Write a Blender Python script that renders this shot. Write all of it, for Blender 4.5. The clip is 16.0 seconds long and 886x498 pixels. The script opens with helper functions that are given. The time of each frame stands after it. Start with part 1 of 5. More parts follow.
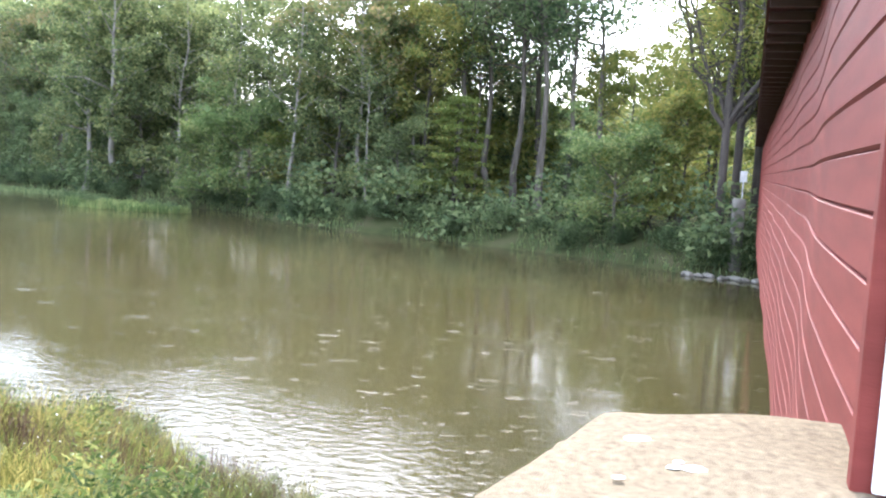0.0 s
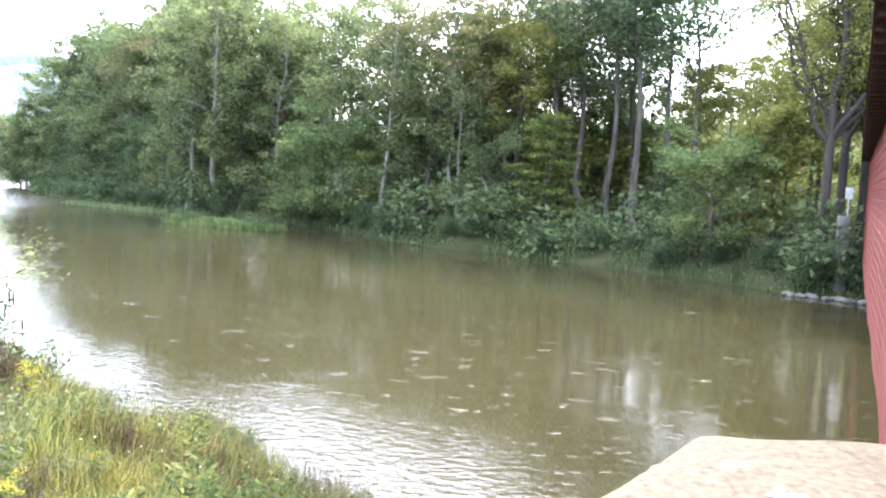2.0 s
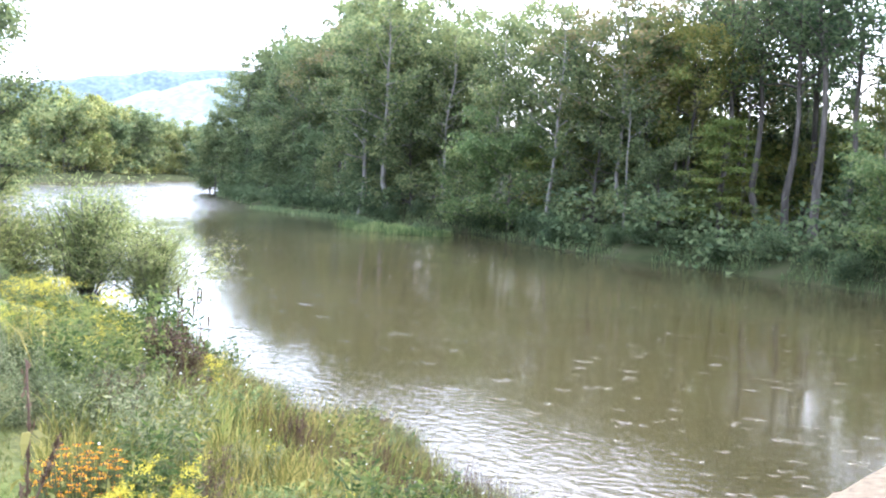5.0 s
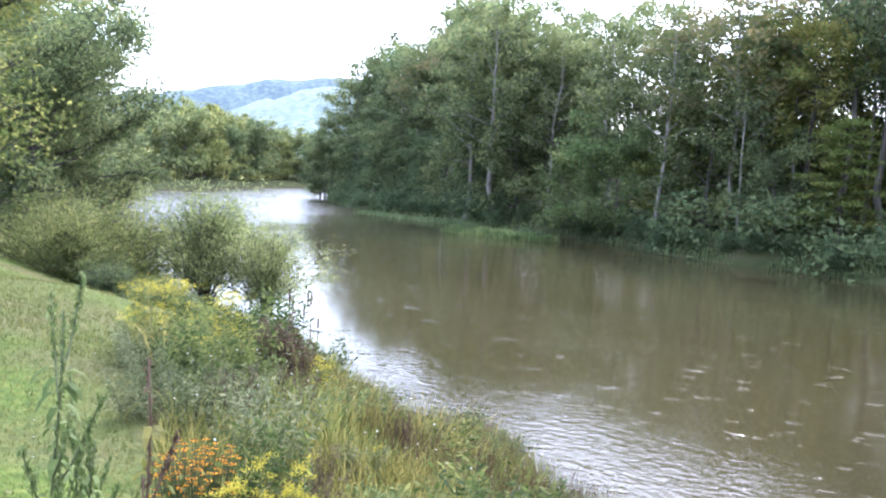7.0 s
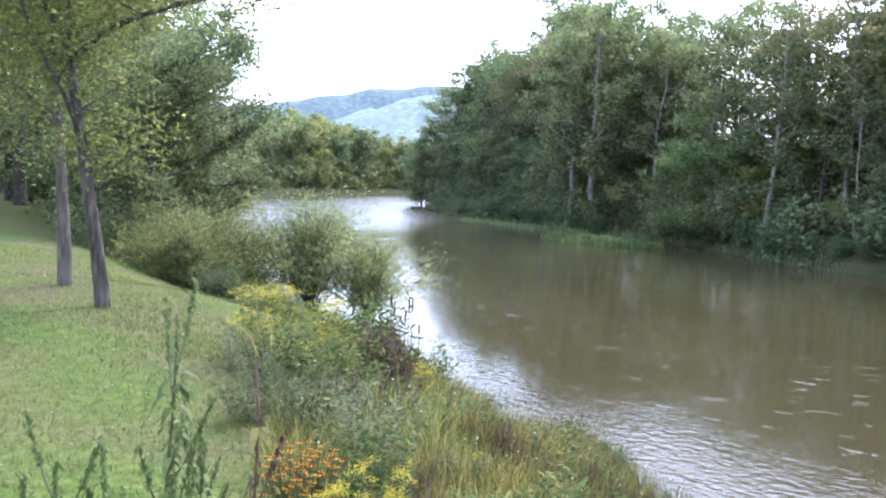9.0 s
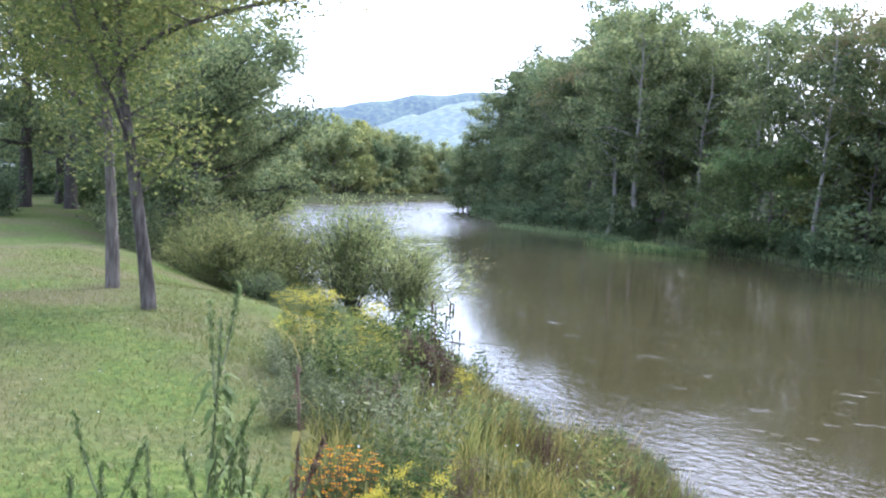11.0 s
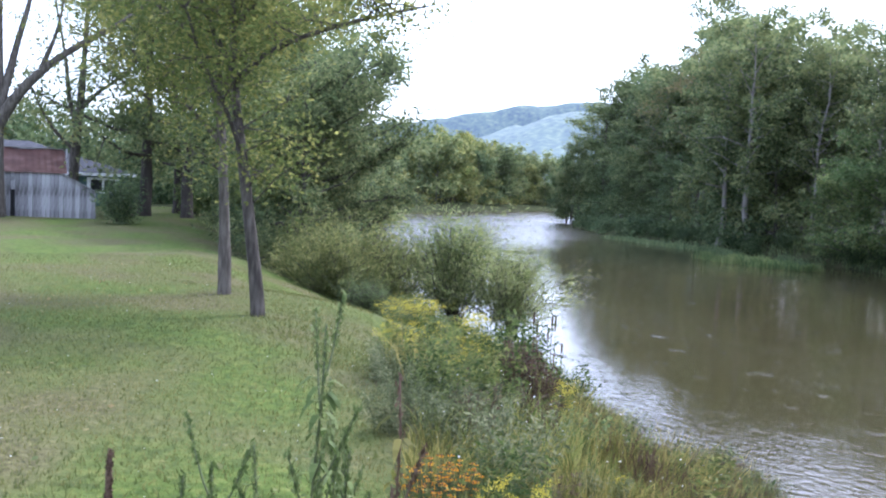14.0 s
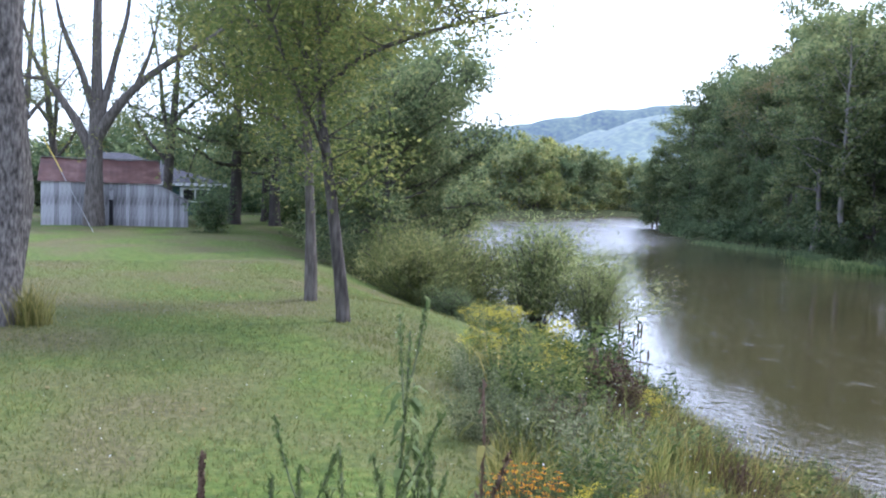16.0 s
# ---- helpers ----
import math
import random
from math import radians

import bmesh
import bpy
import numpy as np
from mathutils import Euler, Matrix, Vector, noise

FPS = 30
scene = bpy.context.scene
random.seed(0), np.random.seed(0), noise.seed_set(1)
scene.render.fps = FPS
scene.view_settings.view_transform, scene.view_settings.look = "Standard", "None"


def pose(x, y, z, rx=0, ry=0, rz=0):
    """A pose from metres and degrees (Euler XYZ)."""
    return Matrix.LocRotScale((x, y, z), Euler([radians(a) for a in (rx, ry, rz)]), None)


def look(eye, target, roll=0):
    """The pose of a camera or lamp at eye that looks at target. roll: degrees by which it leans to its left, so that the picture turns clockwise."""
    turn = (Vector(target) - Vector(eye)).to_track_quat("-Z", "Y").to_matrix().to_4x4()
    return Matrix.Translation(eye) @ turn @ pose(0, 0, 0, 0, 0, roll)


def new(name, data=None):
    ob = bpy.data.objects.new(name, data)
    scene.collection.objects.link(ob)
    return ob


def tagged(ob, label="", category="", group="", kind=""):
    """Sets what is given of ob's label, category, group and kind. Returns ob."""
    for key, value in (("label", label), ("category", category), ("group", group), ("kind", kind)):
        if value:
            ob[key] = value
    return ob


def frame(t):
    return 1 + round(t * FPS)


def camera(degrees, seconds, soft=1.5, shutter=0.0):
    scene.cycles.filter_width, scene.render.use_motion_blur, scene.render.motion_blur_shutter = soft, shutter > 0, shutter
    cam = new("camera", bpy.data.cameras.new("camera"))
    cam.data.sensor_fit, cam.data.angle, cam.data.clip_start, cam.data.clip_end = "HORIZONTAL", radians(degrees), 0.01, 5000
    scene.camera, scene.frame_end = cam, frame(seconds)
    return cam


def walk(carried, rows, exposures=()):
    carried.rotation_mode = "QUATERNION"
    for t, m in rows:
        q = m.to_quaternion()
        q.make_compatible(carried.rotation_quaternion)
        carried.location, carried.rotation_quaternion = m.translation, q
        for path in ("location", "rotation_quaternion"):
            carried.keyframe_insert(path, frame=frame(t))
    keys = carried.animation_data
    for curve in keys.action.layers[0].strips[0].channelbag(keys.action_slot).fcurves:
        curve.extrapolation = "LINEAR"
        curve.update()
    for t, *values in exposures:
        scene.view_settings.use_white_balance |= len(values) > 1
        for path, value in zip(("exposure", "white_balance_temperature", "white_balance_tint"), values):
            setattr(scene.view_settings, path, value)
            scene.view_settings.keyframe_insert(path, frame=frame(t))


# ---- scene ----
EYE = (0.0, 0.0, 4.5)            # water level is z = 0
cam = camera(53.7, 16.0, soft=2.2)
PATH = [
    (0.0, 84.29, -2.99, 0.30), (0.5, 84.54, -3.19, 1.64), (1.0, 84.76, -3.21, 3.22), (1.5, 84.89, -2.94, 4.78),
    (2.0, 85.15, -2.68, 6.25), (2.5, 85.28, -2.64, 7.81), (3.0, 85.37, -2.85, 9.79), (3.5, 85.31, -2.86, 11.81),
    (4.0, 85.23, -2.81, 13.65), (6.5, 85.06, -2.57, 22.22), (7.0, 85.11, -2.44, 23.99), (7.5, 85.16, -2.27, 25.58),
    (8.0, 85.20, -2.09, 27.30), (8.5, 85.25, -1.89, 28.85), (9.0, 85.32, -1.94, 30.54), (11.5, 85.68, -2.26, 33.96),
    (12.0, 85.75, -2.36, 35.02), (12.5, 85.82, -2.56, 36.19), (13.0, 85.90, -2.22, 37.38), (13.5, 85.97, -2.08, 38.56),
    (14.0, 86.05, -2.32, 40.00), (14.5, 86.13, -2.27, 41.32), (15.0, 86.19, -2.13, 42.74), (15.5, 86.25, -1.81, 44.02),
    (16.0, 86.28, -1.69, 45.40)]
walk(cam, [(t, pose(*EYE, rx, ry, rz)) for t, rx, ry, rz in PATH],
     exposures=[(0.0, 1.28, 5740, 12), (2.5, 1.34, 5620, 14), (4.0, 1.26, 5540, 15), (7.0, 0.69, 5360, 18), (9.0, 0.46, 5270, 19), (12.5, 0.25, 5220, 19), (16.0, -0.02, 5200, 19)])

# ---------------------------------------------------------------- light
SUN_AZ, SUN_EL = 4.0, 48.0     # degrees clockwise from +y, and up
world = bpy.data.worlds.new("sky")
scene.world = world
world.use_nodes = True
wn, wl = world.node_tree.nodes, world.node_tree.links
wn.clear()
sky = wn.new("ShaderNodeTexSky")
sky.sky_type, sky.sun_disc = "NISHITA", False
sky.sun_elevation, sky.sun_rotation = radians(SUN_EL), radians(SUN_AZ)
sky.dust_density, sky.ozone_density = 4.0, 1.0
tc = wn.new("ShaderNodeTexCoord")
mapn = wn.new("ShaderNodeMapping")
mapn.inputs["Scale"].default_value = (1.6, 1.6, 3.5)
cl = wn.new("ShaderNodeTexNoise")
cl.inputs["Scale"].default_value, cl.inputs["Detail"].default_value, cl.inputs["Roughness"].default_value = 1.7, 6, 0.55
cr = wn.new("ShaderNodeValToRGB")
cr.color_ramp.elements[0].position, cr.color_ramp.elements[1].position = 0.18, 0.42
cloud = wn.new("ShaderNodeMix")
cloud.data_type = "RGBA"
cloud.inputs["A"].default_value, cloud.inputs["B"].default_value = (3.0, 3.3, 3.9, 1), (14.0, 14.2, 14.6, 1)
mixs = wn.new("ShaderNodeMix")
mixs.data_type, mixs.blend_type = "RGBA", "ADD"
mixs.inputs["Factor"].default_value = 1.0
bg = wn.new("ShaderNodeBackground")
bg.inputs["Strength"].default_value = 0.12
wo = wn.new("ShaderNodeOutputWorld")
wl.new(tc.outputs["Generated"], mapn.inputs["Vector"])
wl.new(mapn.outputs[0], cl.inputs["Vector"])
wl.new(cl.outputs["Fac"], cr.inputs["Fac"])
wl.new(cr.outputs["Color"], cloud.inputs["Factor"])
wl.new(cloud.outputs["Result"], mixs.inputs["B"])
gain = wn.new("ShaderNodeVectorMath")
gain.operation = "SCALE"
gain.inputs["Scale"].default_value = 2.2
wl.new(sky.outputs["Color"], gain.inputs[0])
wl.new(gain.outputs["Vector"], mixs.inputs["A"])
wl.new(mixs.outputs["Result"], bg.inputs["Color"])
wl.new(bg.outputs[0], wo.inputs["Surface"])

sun = new("sun", bpy.data.lights.new("sun", "SUN"))
sun.data.energy, sun.data.angle, sun.data.color = 3.6, radians(2.0), (1.0, 0.93, 0.82)
sd = Vector((math.sin(radians(SUN_AZ)) * math.cos(radians(SUN_EL)), math.cos(radians(SUN_AZ)) * math.cos(radians(SUN_EL)), math.sin(radians(SUN_EL))))
sun.matrix_world = look(sd * 60, (0, 0, 0))

# ---------------------------------------------------------------- materials


def material(name, colours, rough=0.8, scale=4.0, bump=0.2, bump_scale=30.0, island=0.0, obj=0.0, metal=0.0, spec=0.4,
             translucent=0.0, stretch=(1, 1, 1), detail=6):
    """Noise-mixed colours (2 or 3), with variation by island or object and a fine bump."""
    m = bpy.data.materials.new(name)
    m.use_nodes = True
    n, l = m.node_tree.nodes, m.node_tree.links
    p = n["Principled BSDF"]
    t = n.new("ShaderNodeTexCoord")
    mp = n.new("ShaderNodeMapping")
    mp.inputs["Scale"].default_value = stretch
    l.new(t.outputs["Object"], mp.inputs["Vector"])
    nz = n.new("ShaderNodeTexNoise")
    nz.inputs["Scale"].default_value, nz.inputs["Detail"].default_value = scale, detail
    l.new(mp.outputs[0], nz.inputs["Vector"])
    fac = nz.outputs["Fac"]
    for weight, node_name in ((island, "ShaderNodeNewGeometry"), (obj, "ShaderNodeObjectInfo")):
        if weight:
            g = n.new(node_name)
            src = g.outputs["Random Per Island"] if "Geometry" in node_name else g.outputs["Random"]
            s = n.new("ShaderNodeMath")
            s.operation = "SUBTRACT"
            s.inputs[1].default_value = 0.5
            l.new(src, s.inputs[0])
            a = n.new("ShaderNodeMath")
            a.operation = "MULTIPLY_ADD"
            a.inputs[1].default_value = weight
            l.new(s.outputs[0], a.inputs[0])
            l.new(fac, a.inputs[2])
            fac = a.outputs[0]
    ramp = n.new("ShaderNodeValToRGB")
    e = ramp.color_ramp.elements
    e[0].position, e[1].position = 0.30, 0.70
    e[0].color, e[1].color = (*colours[0], 1), (*colours[-1], 1)
    for k, c in enumerate(colours[1:-1]):
        el = e.new(0.30 + 0.40 * (k + 1) / (len(colours) - 1))
        el.color = (*c, 1)
    l.new(fac, ramp.inputs["Fac"])
    l.new(ramp.outputs["Color"], p.inputs["Base Color"])
    p.inputs["Roughness"].default_value, p.inputs["Metallic"].default_value = rough, metal
    p.inputs["Specular IOR Level"].default_value = spec
    if bump:
        b = n.new("ShaderNodeBump")
        b.inputs["Strength"].default_value, b.inputs["Distance"].default_value = bump, 0.02
        nb = n.new("ShaderNodeTexNoise")
        nb.inputs["Scale"].default_value, nb.inputs["Detail"].default_value = bump_scale, 8
        l.new(mp.outputs[0], nb.inputs["Vector"])
        l.new(nb.outputs["Fac"], b.inputs["Height"])
        l.new(b.outputs[0], p.inputs["Normal"])
    if translucent:
        tr = n.new("ShaderNodeBsdfTranslucent")
        l.new(ramp.outputs["Color"], tr.inputs["Color"])
        mx = n.new("ShaderNodeMixShader")
        mx.inputs[0].default_value = translucent
        l.new(p.outputs[0], mx.inputs[1])
        l.new(tr.outputs[0], mx.inputs[2])
        l.new(mx.outputs[0], n["Material Output"].inputs["Surface"])
    return m


def leaf_material(name, a, b, c, tr=0.58):
    return material(name, (a, b, c), rough=0.6, scale=0.22, bump=0, island=0.55, obj=0.25, spec=0.12, translucent=tr, detail=3)


LEAF = {
    "green": leaf_material("leaves_green", (0.076, 0.101, 0.047), (0.150, 0.195, 0.081), (0.259, 0.282, 0.117)),
    "dark": leaf_material("leaves_dark", (0.058, 0.092, 0.045), (0.112, 0.160, 0.074), (0.190, 0.236, 0.106)),
    "bright": leaf_material("leaves_bright", (0.096, 0.144, 0.055), (0.165, 0.227, 0.082), (0.260, 0.294, 0.116)),
    "yellow": leaf_material("leaves_yellow", (0.115, 0.155, 0.040), (0.190, 0.210, 0.055), (0.275, 0.260, 0.075), 0.5),
    "rust": leaf_material("leaves_rust", (0.120, 0.150, 0.060), (0.200, 0.205, 0.084), (0.280, 0.225, 0.110)),
    "olive": leaf_material("leaves_olive", (0.110, 0.142, 0.042), (0.205, 0.225, 0.064), (0.330, 0.315, 0.098), 0.68),
    "willow": leaf_material("leaves_willow", (0.150, 0.190, 0.066), (0.260, 0.295, 0.112), (0.365, 0.385, 0.165), 0.68),
    "sallow": leaf_material("leaves_sallow", (0.105, 0.128, 0.042), (0.180, 0.200, 0.066), (0.270, 0.275, 0.100), 0.62),
}
BARK = material("bark_grey_brown", ((0.041, 0.034, 0.028), (0.086, 0.074, 0.061), (0.143, 0.124, 0.105)), 0.95, 5, 0.9, 14, stretch=(1, 1, 0.18), obj=0.25)
BARK_FURROWED = material("bark_deep_furrows", ((0.022, 0.019, 0.016), (0.105, 0.094, 0.081), (0.215, 0.195, 0.170)), 0.95, 26, 1.0, 30, stretch=(1, 1, 0.34), detail=5)
BARK_GREY = material("bark_plain_grey", ((0.030, 0.025, 0.019), (0.078, 0.067, 0.054), (0.145, 0.127, 0.105)), 0.95, 16, 1.0, 22, stretch=(1, 1, 0.18), obj=0.15)
BARK_PALE = material("bark_pale", ((0.16, 0.14, 0.12), (0.30, 0.28, 0.25)), 0.9, 4, 0.5, 12, stretch=(1, 1, 0.3))
BARK_DARK = material("bark_dark", ((0.028, 0.024, 0.020), (0.075, 0.062, 0.052)), 0.95, 5, 0.8, 14, stretch=(1, 1, 0.2))
RED = material("red_barn_paint", ((0.110, 0.021, 0.017), (0.140, 0.028, 0.023), (0.170, 0.039, 0.032)), 0.6, 1.6, 0.15, 40, stretch=(1, 1, 6), obj=0.15, spec=0.2)
DARKWOOD = material("dark_brown_boards", ((0.022, 0.011, 0.009), (0.050, 0.024, 0.019)), 0.7, 3, 0.3, 30)
WHITE = material("white_paint", ((0.70, 0.71, 0.73), (0.82, 0.82, 0.82)), 0.4, 3, 0.1, 60)
CONCRETE = material("weathered_concrete", ((0.100, 0.078, 0.048), (0.140, 0.110, 0.069), (0.162, 0.129, 0.082), (0.205, 0.168, 0.110)), 0.95, 34, 0.6, 170, detail=15)
SPLAT = material("white_splat", ((0.75, 0.75, 0.74), (0.85, 0.85, 0.84)), 0.7, 20, 0.1, 40)
OLDWOOD = material("silvered_barn_boards", ((0.10, 0.096, 0.094), (0.27, 0.265, 0.265), (0.46, 0.455, 0.45)), 0.9, 4, 0.5, 25, stretch=(1.5, 1.5, 0.3), obj=0.22, detail=8)
RUST = material("rusty_tin", ((0.045, 0.018, 0.013), (0.085, 0.034, 0.024), (0.15, 0.085, 0.065)), 0.7, 1.3, 0.3, 20, detail=8)
SHINGLE = material("grey_shingles", ((0.030, 0.032, 0.038), (0.058, 0.060, 0.068)), 0.9, 3, 0.6, 25)
SIDING = material("dark_teal_siding", ((0.035, 0.075, 0.070), (0.055, 0.10, 0.092)), 0.7, 2, 0.1, 30)
# near-black colour for the shade inside the barn and behind the house panes
DARK = material("dark_interior", ((0.008, 0.008, 0.009), (0.015, 0.014, 0.014)), 0.9, 2, 0, 1)
STONE = material("pale_riprap", ((0.10, 0.093, 0.080), (0.22, 0.21, 0.185)), 0.9, 3, 0.6, 20, obj=0.3)
METAL = material("galvanised_steel", ((0.35, 0.36, 0.37), (0.5, 0.5, 0.51)), 0.4, 6, 0.1, 40, metal=0.8)
YELLOWP = material("yellow_plastic", ((0.62, 0.46, 0.06), (0.72, 0.55, 0.10)), 0.5, 6, 0.05, 40)
STEM = material("green_stem", ((0.045, 0.060, 0.022), (0.085, 0.10, 0.035)), 0.7, 8, 0.1, 60)
STEM_BROWN = material("brown_stem", ((0.060, 0.034, 0.022), (0.12, 0.072, 0.045)), 0.8, 12, 0.2, 60)
WEED = leaf_material("weed_leaves", (0.050, 0.080, 0.022), (0.125, 0.160, 0.042), (0.240, 0.250, 0.085))
WEED_GREY = leaf_material("grey_green_weed", (0.072, 0.092, 0.040), (0.148, 0.168, 0.078), (0.250, 0.262, 0.140))
STRAW = leaf_material("dry_grass", (0.105, 0.110, 0.028), (0.215, 0.200, 0.056), (0.345, 0.300, 0.100))
REED = leaf_material("bank_grass", (0.066, 0.108, 0.028), (0.150, 0.190, 0.048), (0.265, 0.270, 0.085))
LAWN = leaf_material("mown_grass", (0.074, 0.096, 0.028), (0.122, 0.140, 0.040), (0.196, 0.186, 0.070))
WEED_DARK = leaf_material("dark_weed_leaves", (0.038, 0.064, 0.018), (0.092, 0.128, 0.036), (0.175, 0.205, 0.066))
GOLD = leaf_material("goldenrod_yellow", (0.38, 0.33, 0.04), (0.52, 0.46, 0.06), (0.64, 0.58, 0.10))
ORANGE = leaf_material("orange_petals", (0.52, 0.22, 0.015), (0.64, 0.32, 0.025), (0.70, 0.42, 0.04))
DOCK = leaf_material("brown_seed_heads", (0.060, 0.038, 0.024), (0.105, 0.070, 0.043), (0.150, 0.105, 0.066), 0.2)
STALK_LEAF = leaf_material("stalk_leaves", (0.088, 0.125, 0.036), (0.144, 0.188, 0.060), (0.219, 0.256, 0.102), 0.35)
PETAL = leaf_material("white_petals", (0.55, 0.55, 0.52), (0.68, 0.68, 0.65), (0.78, 0.78, 0.76))


def ground_material():
    m = bpy.data.materials.new("grass_and_soil")
    m.use_nodes = True
    n, l = m.node_tree.nodes, m.node_tree.links
    p = n["Principled BSDF"]
    p.inputs["Roughness"].default_value = 0.95
    p.inputs["Specular IOR Level"].default_value = 0.15
    t = n.new("ShaderNodeTexCoord")

    def nz(scale, detail=6):
        k = n.new("ShaderNodeTexNoise")
        k.inputs["Scale"].default_value, k.inputs["Detail"].default_value = scale, detail
        l.new(t.outputs["Object"], k.inputs["Vector"])
        return k.outputs["Fac"]

    def ramp(src, stops):
        r = n.new("ShaderNodeValToRGB")
        e = r.color_ramp.elements
        e[0].position, e[0].color = stops[0][0], (*stops[0][1], 1)
        e[1].position, e[1].color = stops[-1][0], (*stops[-1][1], 1)
        for pos, c in stops[1:-1]:
            e.new(pos).color = (*c, 1)
        l.new(src, r.inputs["Fac"])
        return r.outputs["Color"]

    def mix(f, a, b):
        k = n.new("ShaderNodeMix")
        k.data_type = "RGBA"
        l.new(f, k.inputs["Factor"])
        l.new(a, k.inputs["A"])
        l.new(b, k.inputs["B"])
        return k.outputs["Result"]
    fine = ramp(nz(9, 10), [(0.30, (0.038, 0.062, 0.011)), (0.50, (0.074, 0.106, 0.018)), (0.72, (0.128, 0.146, 0.034))])
    dry = ramp(nz(14, 10), [(0.30, (0.052, 0.050, 0.020)), (0.55, (0.106, 0.098, 0.040)), (0.75, (0.170, 0.152, 0.074))])
    patch = ramp(nz(0.42, 8), [(0.40, (0, 0, 0)), (0.62, (1, 1, 1))])
    l.new(mix(patch, fine, dry), p.inputs["Base Color"])
    b = n.new("ShaderNodeBump")
    b.inputs["Strength"].default_value, b.inputs["Distance"].default_value = 0.8, 0.05
    l.new(nz(25, 8), b.inputs["Height"])
    l.new(b.outputs[0], p.inputs["Normal"])
    return m


def soil_material():
    return material("leaf_litter_soil", ((0.022, 0.028, 0.012), (0.042, 0.050, 0.020), (0.060, 0.058, 0.030)), 1.0, 0.8, 0.7, 12, spec=0.05)


def water_material():
    m = bpy.data.materials.new("muddy_river_water")
    m.use_nodes = True
    n, l = m.node_tree.nodes, m.node_tree.links
    p = n["Principled BSDF"]
    p.inputs["Roughness"].default_value = 0.06
    p.inputs["IOR"].default_value = 1.33
    t = n.new("ShaderNodeTexCoord")

    def nz(scale, detail, rot, sx, sy, rough=0.5):
        mp = n.new("ShaderNodeMapping")
        mp.inputs["Rotation"].default_value = (0, 0, radians(rot))
        mp.inputs["Scale"].default_value = (sx, sy, 1)
        l.new(t.outputs["Object"], mp.inputs["Vector"])
        k = n.new("ShaderNodeTexNoise")
        k.inputs["Scale"].default_value, k.inputs["Detail"].default_value, k.inputs["Roughness"].default_value = scale, detail, rough
        l.new(mp.outputs[0], k.inputs["Vector"])
        return k.outputs["Fac"]

    def math_node(op, a, b):
        k = n.new("ShaderNodeMath")
        k.operation = op
        for i, v in enumerate((a, b)):
            if isinstance(v, float):
                k.inputs[i].default_value = v
            else:
                l.new(v, k.inputs[i])
        return k.outputs[0]
    silt = n.new("ShaderNodeValToRGB")
    e = silt.color_ramp.elements
    e[0].position, e[1].position = 0.35, 0.65
    e[0].color, e[1].color = (0.036, 0.031, 0.013, 1), (0.047, 0.041, 0.019, 1)
    l.new(nz(0.12, 4, 40, 1, 0.5), silt.inputs["Fac"])
    l.new(silt.outputs["Color"], p.inputs["Base Color"])
    # calm water with patches of quick ripples
    mask = n.new("ShaderNodeValToRGB")
    mask.color_ramp.elements[0].position, mask.color_ramp.elements[1].position = 0.53, 0.80
    l.new(nz(0.16, 4, 35, 1.0, 2.2), mask.inputs["Fac"])
    # riffles in the shallows along the near bank
    sep = n.new("ShaderNodeSeparateXYZ")
    l.new(t.outputs["Object"], sep.inputs[0])
    off = math_node("ADD", math_node("MULTIPLY", sep.outputs["X"], 0.4), sep.outputs["Y"])
    shal = n.new("ShaderNodeMapRange")
    shal.interpolation_type = "SMOOTHSTEP"
    shal.inputs["From Min"].default_value, shal.inputs["From Max"].default_value = 11.8, 18.5
    shal.inputs["To Min"].default_value, shal.inputs["To Max"].default_value = 0.24, 0.0
    l.new(off, shal.inputs["Value"])
    calm = n.new("ShaderNodeMapRange")                   # the bank is sheltered further down
    calm.inputs["From Min"].default_value, calm.inputs["From Max"].default_value = -12.0, -7.0
    calm.inputs["To Min"].default_value, calm.inputs["To Max"].default_value = 0.15, 1.0
    l.new(sep.outputs["X"], calm.inputs["Value"])
    shallow = math_node("MULTIPLY", shal.outputs["Result"], calm.outputs["Result"])
    reach = n.new("ShaderNodeMapRange")
    reach.interpolation_type = "SMOOTHSTEP"
    reach.inputs["From Min"].default_value, reach.inputs["From Max"].default_value = 36.0, 54.0
    l.new(math_node("MULTIPLY", sep.outputs["X"], -1.0), reach.inputs["Value"])
    broken = math_node("MULTIPLY", reach.outputs["Result"], math_node("ADD", nz(0.09, 3, 35, 1.0, 2.5), 0.35))
    rx = math_node("DIVIDE", math_node("ADD", sep.outputs["X"], 22.5), 4.5)
    ry = math_node("DIVIDE", math_node("ADD", sep.outputs["Y"], -51.0), 2.6)
    near_riffle = n.new("ShaderNodeMapRange")
    near_riffle.inputs["From Min"].default_value, near_riffle.inputs["From Max"].default_value = 1.0, 0.2
    l.new(math_node("ADD", math_node("MULTIPLY", rx, rx), math_node("MULTIPLY", ry, ry)), near_riffle.inputs["Value"])
    quick = math_node("ADD", broken, math_node("MULTIPLY", near_riffle.outputs["Result"], math_node("MULTIPLY", nz(0.7, 3, 25, 1.0, 3.0, 0.6), 0.9)))
    l.new(math_node("ADD", math_node("MULTIPLY", broken, 0.22), 0.06), p.inputs["Roughness"])
    fleck = n.new("ShaderNodeValToRGB")                  # small quick wavelets that catch the sky
    fleck.color_ramp.elements[0].position, fleck.color_ramp.elements[1].position = 0.63, 0.71
    l.new(nz(1.25, 4, 25, 1.0, 2.2, 0.6), fleck.inputs["Fac"])
    quick = math_node("ADD", quick, math_node("MULTIPLY", fleck.outputs["Color"], 0.75))
